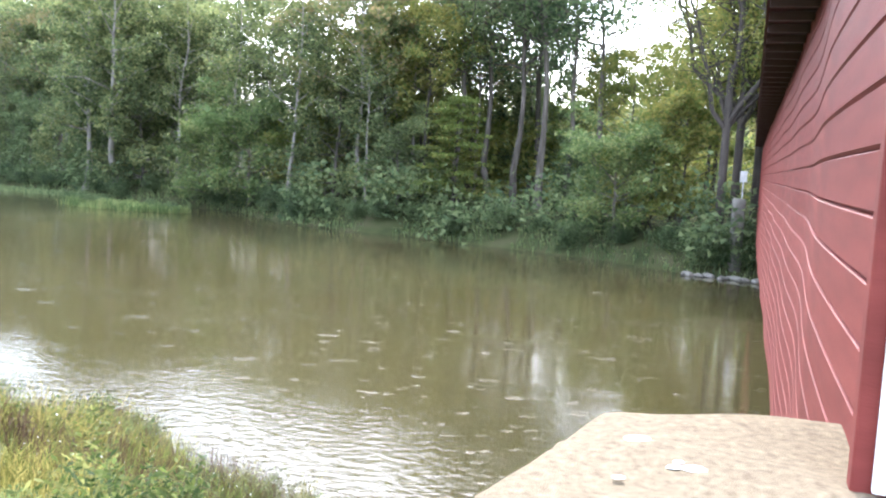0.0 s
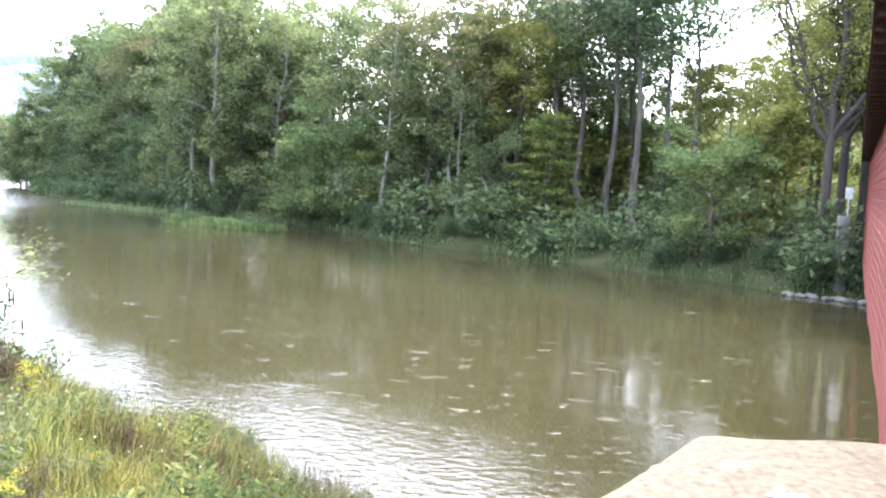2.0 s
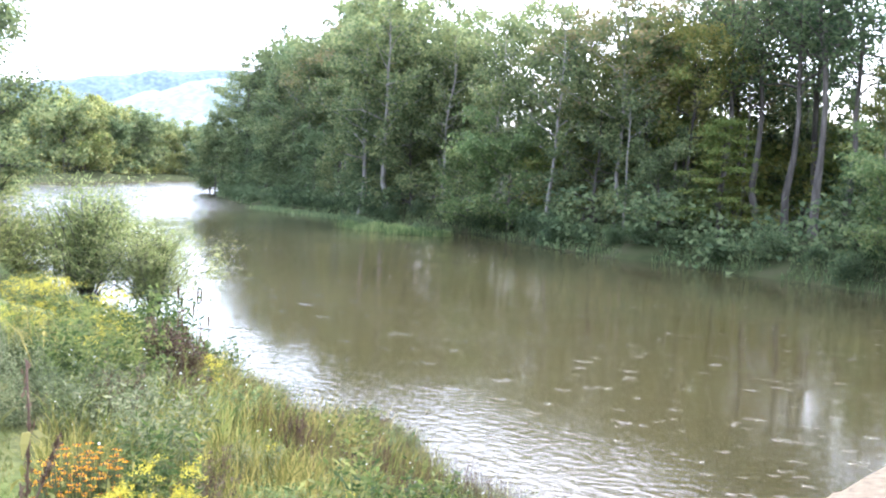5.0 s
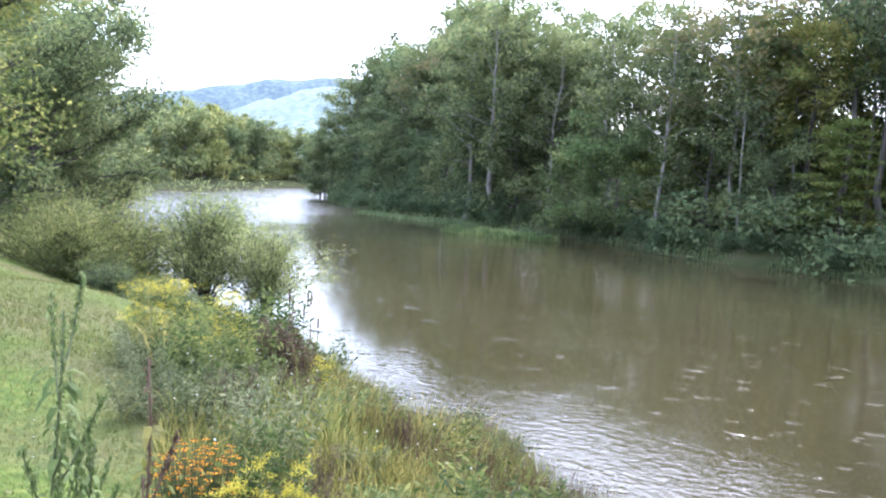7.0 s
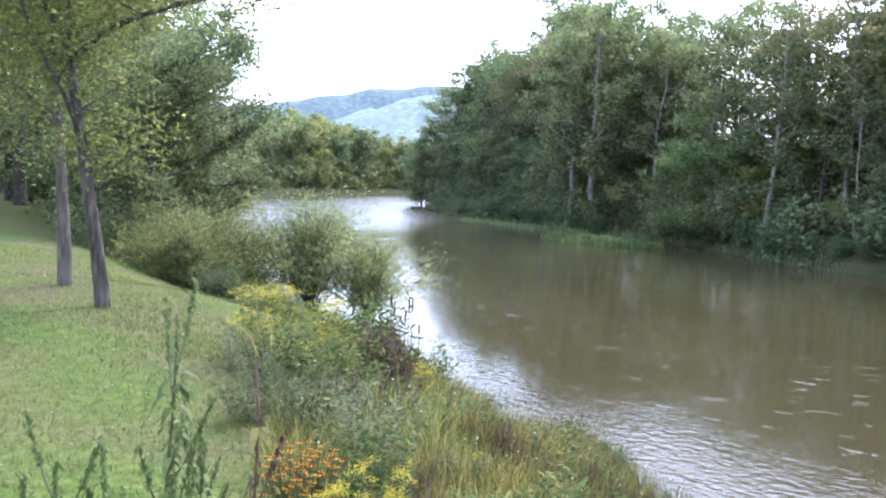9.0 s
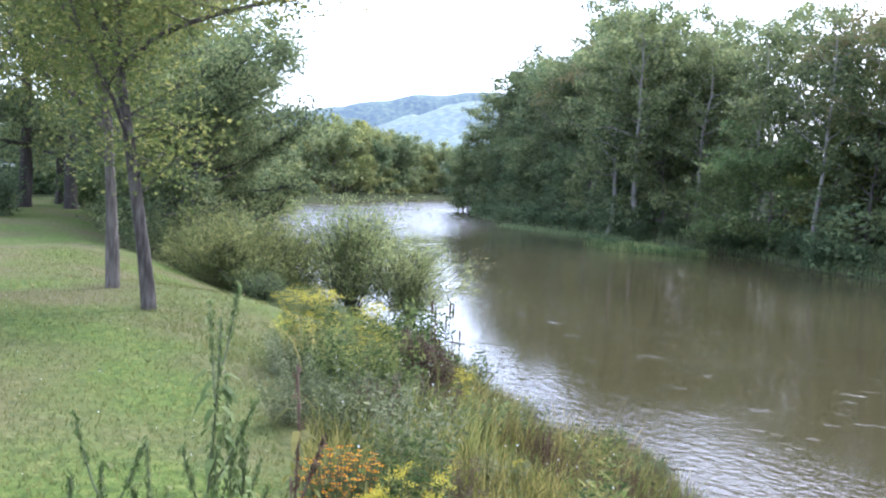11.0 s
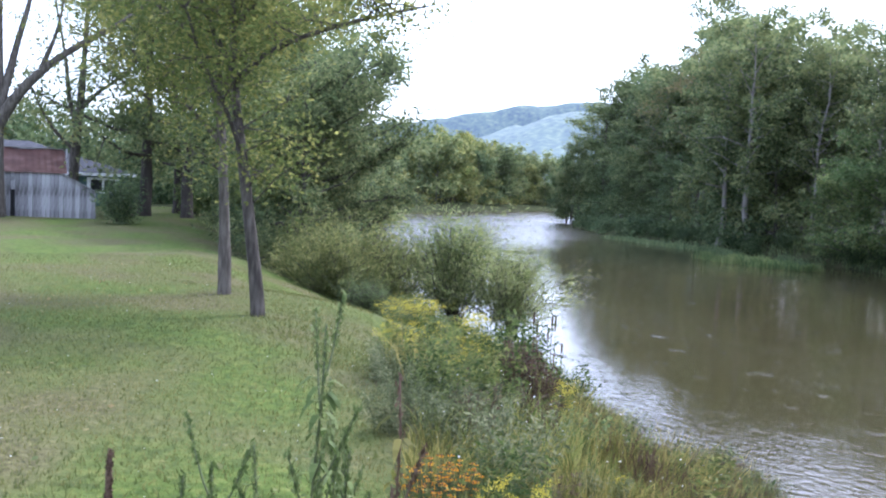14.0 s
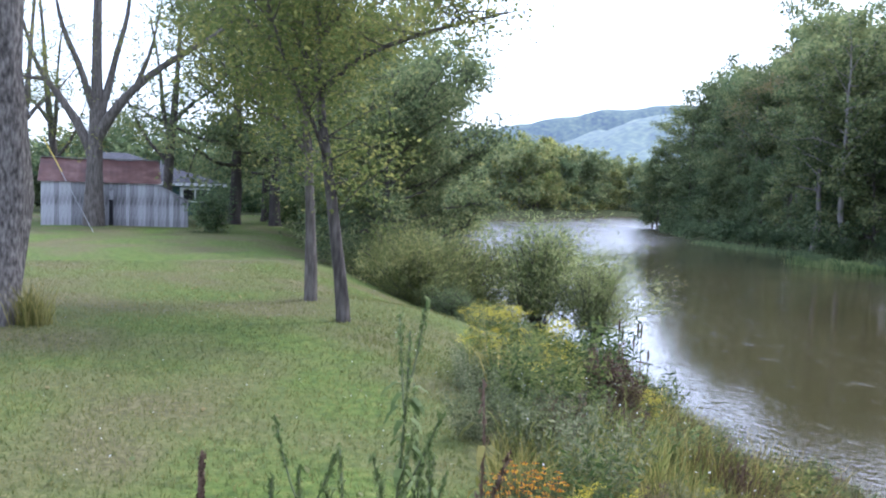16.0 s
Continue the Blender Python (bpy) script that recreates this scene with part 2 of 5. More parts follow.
    amount = math_node("ADD", math_node("ADD", math_node("ADD", math_node("MULTIPLY", mask.outputs["Color"], 0.5), 0.034), shallow), quick)
    ripple = math_node("MULTIPLY", nz(4.4, 3, 22, 1.0, 1.35), amount)
    swell = math_node("MULTIPLY", nz(1.5, 2, 45, 0.8, 1.4), 0.055)
    b = n.new("ShaderNodeBump")
    b.inputs["Strength"].default_value, b.inputs["Distance"].default_value = 0.6, 0.10
    chop = math_node("MULTIPLY", nz(11.0, 2, 20, 1.0, 1.5), 0.02)
    l.new(math_node("ADD", chop, math_node("ADD", ripple, swell)), b.inputs["Height"])
    l.new(b.outputs[0], p.inputs["Normal"])
    return m


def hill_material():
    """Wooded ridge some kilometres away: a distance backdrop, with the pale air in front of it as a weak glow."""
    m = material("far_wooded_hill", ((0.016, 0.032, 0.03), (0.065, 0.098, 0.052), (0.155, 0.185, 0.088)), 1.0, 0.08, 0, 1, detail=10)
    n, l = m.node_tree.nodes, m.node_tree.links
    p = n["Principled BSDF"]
    # bluish emission imitates the haze; the hill itself is no light source
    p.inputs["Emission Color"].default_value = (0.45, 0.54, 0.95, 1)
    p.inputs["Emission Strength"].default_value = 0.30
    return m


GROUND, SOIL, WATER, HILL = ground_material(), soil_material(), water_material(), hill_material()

# ---------------------------------------------------------------- mesh helpers


def mesh_of(name, verts, faces, mat, smooth=False):
    me = bpy.data.meshes.new(name)
    me.from_pydata([tuple(v) for v in verts], [], [tuple(f) for f in faces])
    me.materials.append(mat)
    if smooth:
        me.polygons.foreach_set("use_smooth", [True] * len(me.polygons))
    me.update()
    return me


def part(name, data, mat=None, parent=None, label=""):
    """Links a bmesh or mesh as one object, under a thing or a part."""
    if isinstance(data, bmesh.types.BMesh):
        me = bpy.data.meshes.new(name)
        data.to_mesh(me)
        data.free()
        me.materials.append(mat)
        data = me
    ob = new(name, data)
    ob.parent = parent
    return tagged(ob, label)


def thing(name, at, label, category, group="", turn=0.0):
    e = new(name)
    e.matrix_basis = pose(*at, 0, 0, turn)
    e.empty_display_size = 0.2
    return tagged(e, label, category, group)


def box_bm(x0, x1, y0, y1, z0, z1, bevel=0.0, bm=None):
    bm = bm or bmesh.new()
    r = bmesh.ops.create_cube(bm, size=1.0)
    bmesh.ops.scale(bm, vec=(x1 - x0, y1 - y0, z1 - z0), verts=r["verts"])
    bmesh.ops.translate(bm, vec=((x0 + x1) / 2, (y0 + y1) / 2, (z0 + z1) / 2), verts=r["verts"])
    if bevel:
        es = list({e for v in r["verts"] for e in v.link_edges})
        bmesh.ops.bevel(bm, geom=es, offset=bevel, segments=2, profile=0.5, affect="EDGES")
    return bm


class Build:
    """Collects vertices and faces."""

    def __init__(self):
        self.v, self.f, self.n = [], [], 0

    def add(self, verts, faces):
        self.v.append(np.asarray(verts, float))
        self.f.extend([tuple(int(i) + self.n for i in f) for f in faces])
        self.n += len(verts)

    def tube(self, pts, radii, sides=6, rough=0.0, rng=None):
        pts = np.asarray(pts, float)
        k = len(pts)
        tang = np.gradient(pts, axis=0)
        tang /= np.linalg.norm(tang, axis=1)[:, None] + 1e-9
        ref = np.array([1.0, 0.13, 0.07]) if abs(tang[:, 0]).mean() < 0.8 else np.array([0.0, 1.0, 0.1])
        a = np.cross(tang, ref)
        a /= np.linalg.norm(a, axis=1)[:, None] + 1e-9
        b = np.cross(tang, a)
        ang = np.linspace(0, 2 * np.pi, sides, endpoint=False)
        r = np.asarray(radii, float)[:, None] * np.ones((1, sides))
        if rough and rng is not None:
            r = r * (1 + rough * rng.normal(size=r.shape))
        v = pts[:, None] + (a[:, None] * np.cos(ang)[None, :, None] + b[:, None] * np.sin(ang)[None, :, None]) * r[:, :, None]
        f = []
        for i in range(k - 1):
            for j in range(sides):
                j2 = (j + 1) % sides
                f.append((i * sides + j, i * sides + j2, (i + 1) * sides + j2, (i + 1) * sides + j))
        f.append(tuple(range((k - 1) * sides, k * sides)))
        self.add(v.reshape(-1, 3), f)

    def leaves(self, c, size, rng, aspect=0.55, up=0.35, droop=0.0, axis=None, tri=False):
        """Leaf-shaped quads at the points c."""
        n = len(c)
        if n == 0:
            return
        d = rng.normal(size=(n, 3)) if axis is None else axis + 0.5 * rng.normal(size=(n, 3))
        d[:, 2] = d[:, 2] * 0.6 - droop
        d /= np.linalg.norm(d, axis=1)[:, None]
        nn = rng.normal(size=(n, 3))
        nn[:, 2] += up * 3
        s = np.cross(d, nn)
        s /= np.linalg.norm(s, axis=1)[:, None] + 1e-9
        L = size * rng.uniform(0.6, 1.4, n)[:, None]
        if tri:
            v = np.empty((n, 3, 3))
            v[:, 0] = c - d * L * 0.55
            v[:, 1], v[:, 2] = c + s * L * aspect * 0.62 + d * L * 0.35, c - s * L * aspect * 0.62 + d * L * 0.45
            self.add(v.reshape(-1, 3), np.arange(3 * n).reshape(n, 3))
            return
        v = np.empty((n, 4, 3))
        v[:, 0], v[:, 2] = c - d * L * 0.5, c + d * L * 0.5
        v[:, 1], v[:, 3] = c + s * L * aspect * 0.5 - d * L * 0.08, c - s * L * aspect * 0.5 - d * L * 0.08
        self.add(v.reshape(-1, 3), np.arange(4 * n).reshape(n, 4))

    def mesh(self, name, mat, smooth=False):
        return mesh_of(name, np.concatenate(self.v), self.f, mat, smooth)


# ---------------------------------------------------------------- ground and river
NEAR_SHORE = [(60, -14), (30, -4), (8, 2.5), (2.4, 6.4), (0.3, 8.7), (-1.7, 10.4), (-2.7, 11.4), (-3.6, 12.0), (-4.6, 13.0), (-5.4, 13.3), (-6.1, 12.5), (-6.9, 13.3), (-7.7, 14.7), (-9.3, 15.8), (-10.4, 17.2), (-13.2, 19.2), (-18.0, 22.2), (-22.5, 25.5),
              (-31, 31.5), (-49, 49), (-67, 68.5), (-87, 89), (-102, 110), (-112, 146), (-119, 172), (-121, 190), (-95, 206), (-40, 232), (80, 270)]
FAR_SHORE = [(90, 235), (30, 190), (-25, 158), (-60, 130), (-70, 115), (-63, 103), (-50, 88), (-41, 82), (-33, 75), (-29, 70.8), (-21, 68), (-15, 63.6), (-9.5, 56),
             (-5, 52.4), (-0.6, 50.5), (2.9, 47.3), (6.6, 44.6), (9, 42.3), (11, 39.4), (14, 37.2), (24, 32), (70, 12)]
RIVER = np.array(NEAR_SHORE + FAR_SHORE, float)


def shore_distance(x, y):
    """Distance to the water's edge: positive on land."""
    p = np.stack([x, y], -1)
    best = np.full(x.shape, 1e9)
    inside = np.zeros(x.shape, bool)
    for i in range(len(RIVER)):
        a, b = RIVER[i], RIVER[(i + 1) % len(RIVER)]
        e = b - a
        t = np.clip(((p - a) @ e) / (e @ e), 0, 1)
        best = np.minimum(best, np.linalg.norm(p - a - t[..., None] * e, axis=-1))
        cross = ((a[1] > y) != (b[1] > y)) & (x < (b[0] - a[0]) * (y - a[1]) / (b[1] - a[1] + 1e-12) + a[0])
        inside ^= cross
    return np.where(inside, -best, best)


def smooth01(v):
    v = np.clip(v, 0, 1)
    return v * v * (3 - 2 * v)


def ground_z(x, y):
    x, y = np.asarray(x, float), np.asarray(y, float)
    d = shore_distance(x, y)
    across = smooth01((y + 0.55 * x - 28) / 8)                 # 1 on the far bank
    near = 2.5 * smooth01((d + 0.3) / (6.3 + 3.2 * smooth01((-x - 11) / 5)))
    far = 1.3 * smooth01((d + 0.3) / 3.0) + 0.9 * smooth01((d - 3) / 12) + 10.0 * smooth01((d - 18) / 42) * smooth01((x + 75) / 30)
    z = np.where(d > -0.3, near * (1 - across) + far * across, 0)
    z = z + np.where(d < 0, np.maximum(d * 0.5, -1.2), 0)
    appr = smooth01((3.2 - np.hypot(x - 0.6, y + 0.6)) / 2.2)
    z = np.where(d > 0, np.maximum(z, appr * 2.9), z)
    z = z + 0.05 * np.sin(x * 0.7) * np.cos(y * 0.6) * smooth01(d / 4)
    return z


def gz(x, y):
    return float(ground_z(np.array([x]), np.array([y]))[0])


def sheet():
    n = 230
    u = np.linspace(-1, 1, n)
    k, a = 6.3, 11.0
    gx, gy = np.meshgrid(-12 + a * np.sinh(k * u), 14 + a * np.sinh(k * u), indexing="ij")
    z = ground_z(gx, gy)
    v = np.stack([gx, gy, z], -1).reshape(-1, 3)
    i = np.arange(n - 1)
    q = (i[:, None] * n + i[None, :]).ravel()
    f = np.stack([q, q + n, q + n + 1, q + 1], 1)
    me = mesh_of("ground", v, f, GROUND, True)
    me.materials.append(SOIL)
    c = v[f].mean(1)
    d = shore_distance(c[:, 0], c[:, 1])
    wood = (c[:, 1] + 0.55 * c[:, 0] > 30) | (d < 3.2) | (np.hypot(c[:, 0], c[:, 1]) > 62)
    me.polygons.foreach_set("material_index", wood.astype(int))
    return tagged(new("ground", me), "mown lawn and leaf-littered river banks", "ground", kind="structure")


sheet()
wv = [(-300, -60, 0), (200, -60, 0), (200, 320, 0), (-300, 320, 0)]
tagged(new("water", mesh_of("water", wv, [(0, 1, 2, 3)], WATER)), "muddy brown river with ripples and sky reflections", "river", kind="structure")


def far_hill():
    """A steep back ridge and, before it, the gentler shoulder of a nearer slope."""
    n, m = 120, 16
    az = np.linspace(-64, -10, n)
    back = np.interp(az, [-64, -52, -43, -41, -37.5, -34, -32, -24, -10], [1.5, 3.4, 4.1, 4.35, 5.15, 5.55, 5.8, 6.0, 2.0])
    front = np.interp(az, [-64, -44, -40, -37, -34, -31, -24, -10], [0.6, 1.2, 2.5, 3.6, 4.6, 5.2, 5.3, 1.5])
    v, f = [], []
    for el, r0, r1 in ((back, 2330.0, 2600.0), (front, 1000.0, 1750.0)):
        s = len(v)
        for j in range(m):
            t = j / (m - 1)
            r = r0 + (r1 - r0) * t
            for i in range(n):
                top = r1 * math.tan(radians(el[i])) + 4.5
                h = top * float(smooth01(np.array(t))) + (10 * noise.noise(Vector((az[i] * 0.5, t * 6, r0))) + 4 * noise.noise(Vector((az[i] * 3.0, t * 20, r0)))) * min(1, t * 4)
                v.append((r * math.sin(radians(az[i])), r * math.cos(radians(az[i])), h - 4 * (1 - t)))
        for j in range(m - 1):
            for i in range(n - 1):
                a = s + j * n + i
                f.append((a, a + 1, a + n + 1, a + n))
    tagged(new("backdrop", mesh_of("backdrop", v, f, HILL, True)), "distant wooded ridge, its haze set as a bluish glow, under a bright sky", "hill", kind="structure")


far_hill()

# ---------------------------------------------------------------- trees


def tree_meshes(seed, h, r, lo, spread, leaves, leaf_size, kind, bark=BARK, limbs=16, fork=0.0, lean=(0, 0), sides=9, clump=0.55, top=0.55, tri=False, limb_r=0.5):
    """Trunk with limbs, and a crown of single leaves in clumps along the twigs. lo: where the crown begins, as part of the height."""
    rng = np.random.default_rng(seed)
    wood, crown = Build(), Build()
    k = 9
    s = np.linspace(0, 1, k)
    wob = np.cumsum(rng.normal(size=(k, 2)) * h * 0.008, axis=0)
    tp = np.stack([lean[0] * h * s + wob[:, 0], lean[1] * h * s + wob[:, 1], s * h * 0.94], 1)
    tp[0] = (0, 0, -0.25)
    rad = r * (1 - 0.86 * s ** 0.9)
    rad[0] = r * 1.45
    rad[1] = r * 1.0
    pts2 = np.vstack([tp[:1], tp[:1] * 0.7 + tp[1:2] * 0.3, tp[1:]])
    rad2 = np.concatenate([[r * 1.5], [r * 1.08], rad[1:]])
    wood.tube(pts2, rad2, sides, 0.04, rng)
    centres = []
    for i in range(limbs):
        q = lo + (0.98 - lo) * (i + rng.uniform(0, 1)) / limbs
        base = np.array([np.interp(q, s, tp[:, c]) for c in range(3)])
        az = i * 2.4 + rng.uniform(-0.6, 0.6)
        env = math.sin(math.pi * min(1.0, (q - lo) / (1 - lo) * (1 - top) + top * 0.55 + 0.12)) if lo < 1 else 1
        ln = spread * (0.45 + 0.75 * env) * rng.uniform(0.75, 1.15)
        rise = rng.uniform(0.15, 0.75) * (1.0 if q > 0.4 else 0.45)
        d = np.array([math.cos(az), math.sin(az), rise])
        m = 5
        u = np.linspace(0, 1, m)
        lp = base + d * ln * u[:, None] + np.cumsum(rng.normal(size=(m, 3)) * ln * 0.045, axis=0) * (u[:, None] > 0)
        lp[:, 2] += ln * 0.14 * u ** 2 * (1 if rng.uniform() > 0.3 else -0.6)
        lr = max(0.012, np.interp(q, s, rad) * limb_r)
        wood.tube(lp, lr * (1 - 0.85 * u) + 0.006, 5)
        for uu in np.linspace(0.35, 1.0, 6):
            centres.append(np.array([np.interp(uu, u, lp[:, c]) for c in range(3)]))
        for w in range(3):
            uu = rng.uniform(0.3, 0.95)
            b0 = np.array([np.interp(uu, u, lp[:, c]) for c in range(3)])
            dd = d + rng.normal(size=3) * 0.8
            tl = ln * rng.uniform(0.25, 0.5)
            e = b0 + dd / np.linalg.norm(dd) * tl
            mid = (b0 + e) / 2 + rng.normal(size=3) * tl * 0.08
            wood.tube([b0, mid, e], [lr * 0.35 + 0.004, lr * 0.2 + 0.004, 0.004], 3)
            centres += [mid, e, e * 0.6 + mid * 0.4]
    c = np.array(centres)
    w = rng.uniform(0.25, 1.0, len(c)) ** 1.5
    pick = rng.choice(len(c), leaves, p=w / w.sum())
    sig = clump * (0.6 + 0.8 * rng.uniform(size=len(c)))[pick][:, None]
    pos = c[pick] + rng.normal(size=(leaves, 3)) * sig * np.array([1, 1, 0.6])
    pos[:, 2] = np.maximum(pos[:, 2], 0.15)
    crown.leaves(pos, leaf_size, rng, up=0.5, droop=0.15, tri=tri)
    return wood.mesh("trunk", bark, True), crown.mesh("crown", LEAF[kind])


def forked_tree(seed, x, y, h, r, split, label, leaves):
    """A trunk that parts into several heavy upswept limbs."""
    rng = np.random.default_rng(seed)
    wood, crown, cs = Build(), Build(), []
    wood.tube([(0, 0, -0.2), (0, 0, 0.3), (0.02, 0, split * 0.6), (0, 0.03, split), (0.05, 0.0, split * 1.3)], [r * 1.4, r * 1.05, r * 0.95, r * 0.9, r * 0.5], 14, 0.04, rng)
    for i in range(6):
        az = 0.5 + i * 1.047 + rng.uniform(-0.3, 0.3)
        out = rng.uniform(2.0, 5.0)
        u = np.linspace(0, 1, 7)
        z0 = split * rng.uniform(0.8, 1.15)
        p = np.stack([math.cos(az) * out * u ** 0.8, math.sin(az) * out * u ** 0.8, z0 + (h - z0) * rng.uniform(0.6, 1.0) * u ** 1.15], 1)
        p[1:] += rng.normal(size=(6, 3)) * 0.22
        wood.tube(p, r * 0.55 * (1 - 0.85 * u) + 0.02, 8)
        for j in range(11):
            q = rng.uniform(0.25, 1.0)
            b0 = np.array([np.interp(q, u, p[:, c]) for c in range(3)])
            e = b0 + rng.normal(size=3) * np.array([1.3, 1.3, 0.7]) + np.array([0, 0, 0.5])
            wood.tube([b0, (b0 + e) / 2 + rng.normal(size=3) * 0.1, e], [0.06, 0.035, 0.012], 5)
            for k in range(3):
                e2 = e + rng.normal(size=3) * 0.7
                wood.tube([e, e2], [0.014, 0.006], 4)
                cs += [e, e2]
    c = np.array(cs)
    pick = rng.integers(0, len(c), leaves)
    crown.leaves(c[pick] + rng.normal(size=(leaves, 3)) * 0.38, 0.15, rng)
    return wood.mesh("trunk", BARK_DARK, True), crown.mesh("crown", LEAF["yellow"])


def plant_tree(meshes, x, y, label, category="tree", group="", turn=0.0, scale=1.0, name="tree", z=None):
    t = thing(name, (x, y, gz(x, y) if z is None else z), label, category, group, turn)
    t.scale = (scale, scale, scale)
    part("trunk", meshes[0], None, t)
    part("crown", meshes[1], None, t)
    return t


def bush_meshes(seed, h, spread, leaves, leaf_size, kind, stems=14, bark=BARK_DARK, droop=0.1, clump=0.25, aspect=0.5, low=0.25, tri=False, thin=1.0, reach=0.22, upright=0.0):
    rng = np.random.default_rng(seed)
    wood, crown = Build(), Build()
    cs = []
    for i in range(stems):
        az, out = i * 2.4 + rng.uniform(-0.4, 0.4), rng.uniform(0.15, 1.0)
        u = np.linspace(0, 1, 5)
        hh = h * (1.0 - 0.45 * out ** 2) * rng.uniform(0.8, 1.0)
        p = np.stack([math.cos(az) * spread * out * u ** 1.3, math.sin(az) * spread * out * u ** 1.3, hh * u ** 0.85 - 0.1], 1)
        p += rng.normal(size=p.shape) * 0.03 * h * u[:, None]
        wood.tube(p, thin * 0.012 * h * (1 - 0.8 * u) + 0.003, 5)
        for w in range(9):
            q = rng.uniform(low, 1.0)
            b0 = np.array([np.interp(q, u, p[:, c]) for c in range(3)])
            e = b0 + rng.normal(size=3) * spread * reach + np.array([0, 0, 0.08 * h])
            wood.tube([b0, e], [thin * 0.004 * h, 0.002], 3)
            cs += [b0, (b0 + e) / 2, e]
    c = np.array(cs)
    pick = rng.integers(0, len(c), leaves)
    pos = c[pick] + rng.normal(size=(leaves, 3)) * clump * (0.5 + rng.uniform(size=(leaves, 1)))
    pos[:, 2] = np.maximum(pos[:, 2], 0.05)
    axis = None
    if upright:                                          # leaves stand along the twigs, up and outwards
        axis = np.stack([pos[:, 0] / spread, pos[:, 1] / spread, np.full(leaves, upright)], 1)
    crown.leaves(pos, leaf_size, rng, aspect=aspect, droop=droop, tri=tri, axis=axis)
    return wood.mesh("stem", bark, True), crown.mesh("foliage", LEAF[kind])


def plant_bush(meshes, x, y, label, category="bush", group="", turn=0.0, scale=1.0, name="bush", z=None, tall=1.0):
    t = thing(name, (x, y, gz(x, y) if z is None else z), label, category, group, turn)
    t.scale = (scale, scale, scale * tall)
    part("stem", meshes[0], None, t)
    part("foliage", meshes[1], None, t)
    return t


def along(line, dist, back):
    """A point at that length along a polyline, set back to its left."""
    p = [Vector(q) for q in line]
    for a, b in zip(p, p[1:]):
        e = b - a
        if dist <= e.length:
            d = e.normalized()
            return a + d * dist + Vector((-d.y, d.x)) * back
        dist -= e.length
    return p[-1].copy()


BANK = [(17, 35.6), (14, 37.2), (11, 39.4), (9, 42.3), (6.6, 44.6), (2.9, 47.3), (-0.6, 50.5), (-5, 52.4), (-9.5, 56), (-15, 63.6), (-21, 68), (-29, 70.8), (-33, 75), (-41, 82), (-50, 88), (-63, 103), (-70, 115)]
BANK = BANK[::-1]                 # from the far point towards the bridge: the woods lie on its left
BANK_LEN = sum((Vector(b) - Vector(a)).length for a, b in zip(BANK, BANK[1:]))

TALL = [tree_meshes(11 + i, h, r, lo, sp, int(nl * 1.5), 0.26, kd, bk, limbs=24, clump=0.44, sides=7, tri=True) for i, (h, r, lo, sp, nl, kd, bk) in enumerate([
    (17.0, 0.24, 0.30, 3.4, 6500, "green", BARK), (18.5, 0.21, 0.42, 3.2, 3100, "dark", BARK), (15.5, 0.20, 0.25, 3.0, 6000, "green", BARK_PALE),
    (19.0, 0.22, 0.50, 3.8, 2900, "dark", BARK), (16.0, 0.16, 0.45, 2.6, 2500, "rust", BARK_PALE), (17.0, 0.2, 0.4, 3.0, 5200, "yellow", BARK_DARK),
    (17.5, 0.17, 0.34, 2.5, 3000, "green", BARK_PALE)])]
BANKTREE = [tree_meshes(31 + i, h, 0.16, 0.06, sp, int(nl * 1.2), 0.27, kd, BARK, limbs=24, clump=0.42, top=0.75, sides=6, tri=True) for i, (h, sp, nl, kd) in enumerate([
    (9.5, 3.2, 7500, "green"), (8.0, 3.4, 7000, "bright"), (11.0, 3.0, 7500, "dark"), (7.0, 3.0, 6000, "green"), (9.5, 3.3, 5500, "yellow"), (10.0, 3.2, 5500, "rust")])]
SHRUB = [bush_meshes(51 + i, h, sp, int(nl * 1.3), 0.18, kd, clump=0.36, tri=True) for i, (h, sp, nl, kd) in enumerate([
    (2.6, 2.0, 3000, "dark"), (2.2, 2.2, 3000, "dark"), (1.9, 2.0, 2600, "dark")])]

rng = np.random.default_rng(5)
LABEL = {"green": "tall green riverside tree in early autumn leaf", "dark": "tall dark-green woodland tree with a bare lower trunk",
         "rust": "slender tree with rusty brown thinning leaves", "yellow": "slender tree with yellow-green autumn leaves"}
KINDS = ["green", "dark", "green", "dark", "rust", "yellow"]
TALL_H = [17.0, 18.5, 15.5, 19.0, 16.0, 17.0]


def polar(az, dist):
    return dist * math.sin(radians(az)), dist * math.cos(radians(az))


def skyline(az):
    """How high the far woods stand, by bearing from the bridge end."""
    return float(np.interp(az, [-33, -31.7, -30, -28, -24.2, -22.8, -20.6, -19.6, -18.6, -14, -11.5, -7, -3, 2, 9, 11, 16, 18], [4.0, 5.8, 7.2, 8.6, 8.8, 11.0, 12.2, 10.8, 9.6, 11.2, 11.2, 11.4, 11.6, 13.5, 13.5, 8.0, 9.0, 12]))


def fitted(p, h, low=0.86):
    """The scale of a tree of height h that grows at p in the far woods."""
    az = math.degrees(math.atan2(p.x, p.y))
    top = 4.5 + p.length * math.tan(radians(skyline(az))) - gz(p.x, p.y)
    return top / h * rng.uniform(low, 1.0)


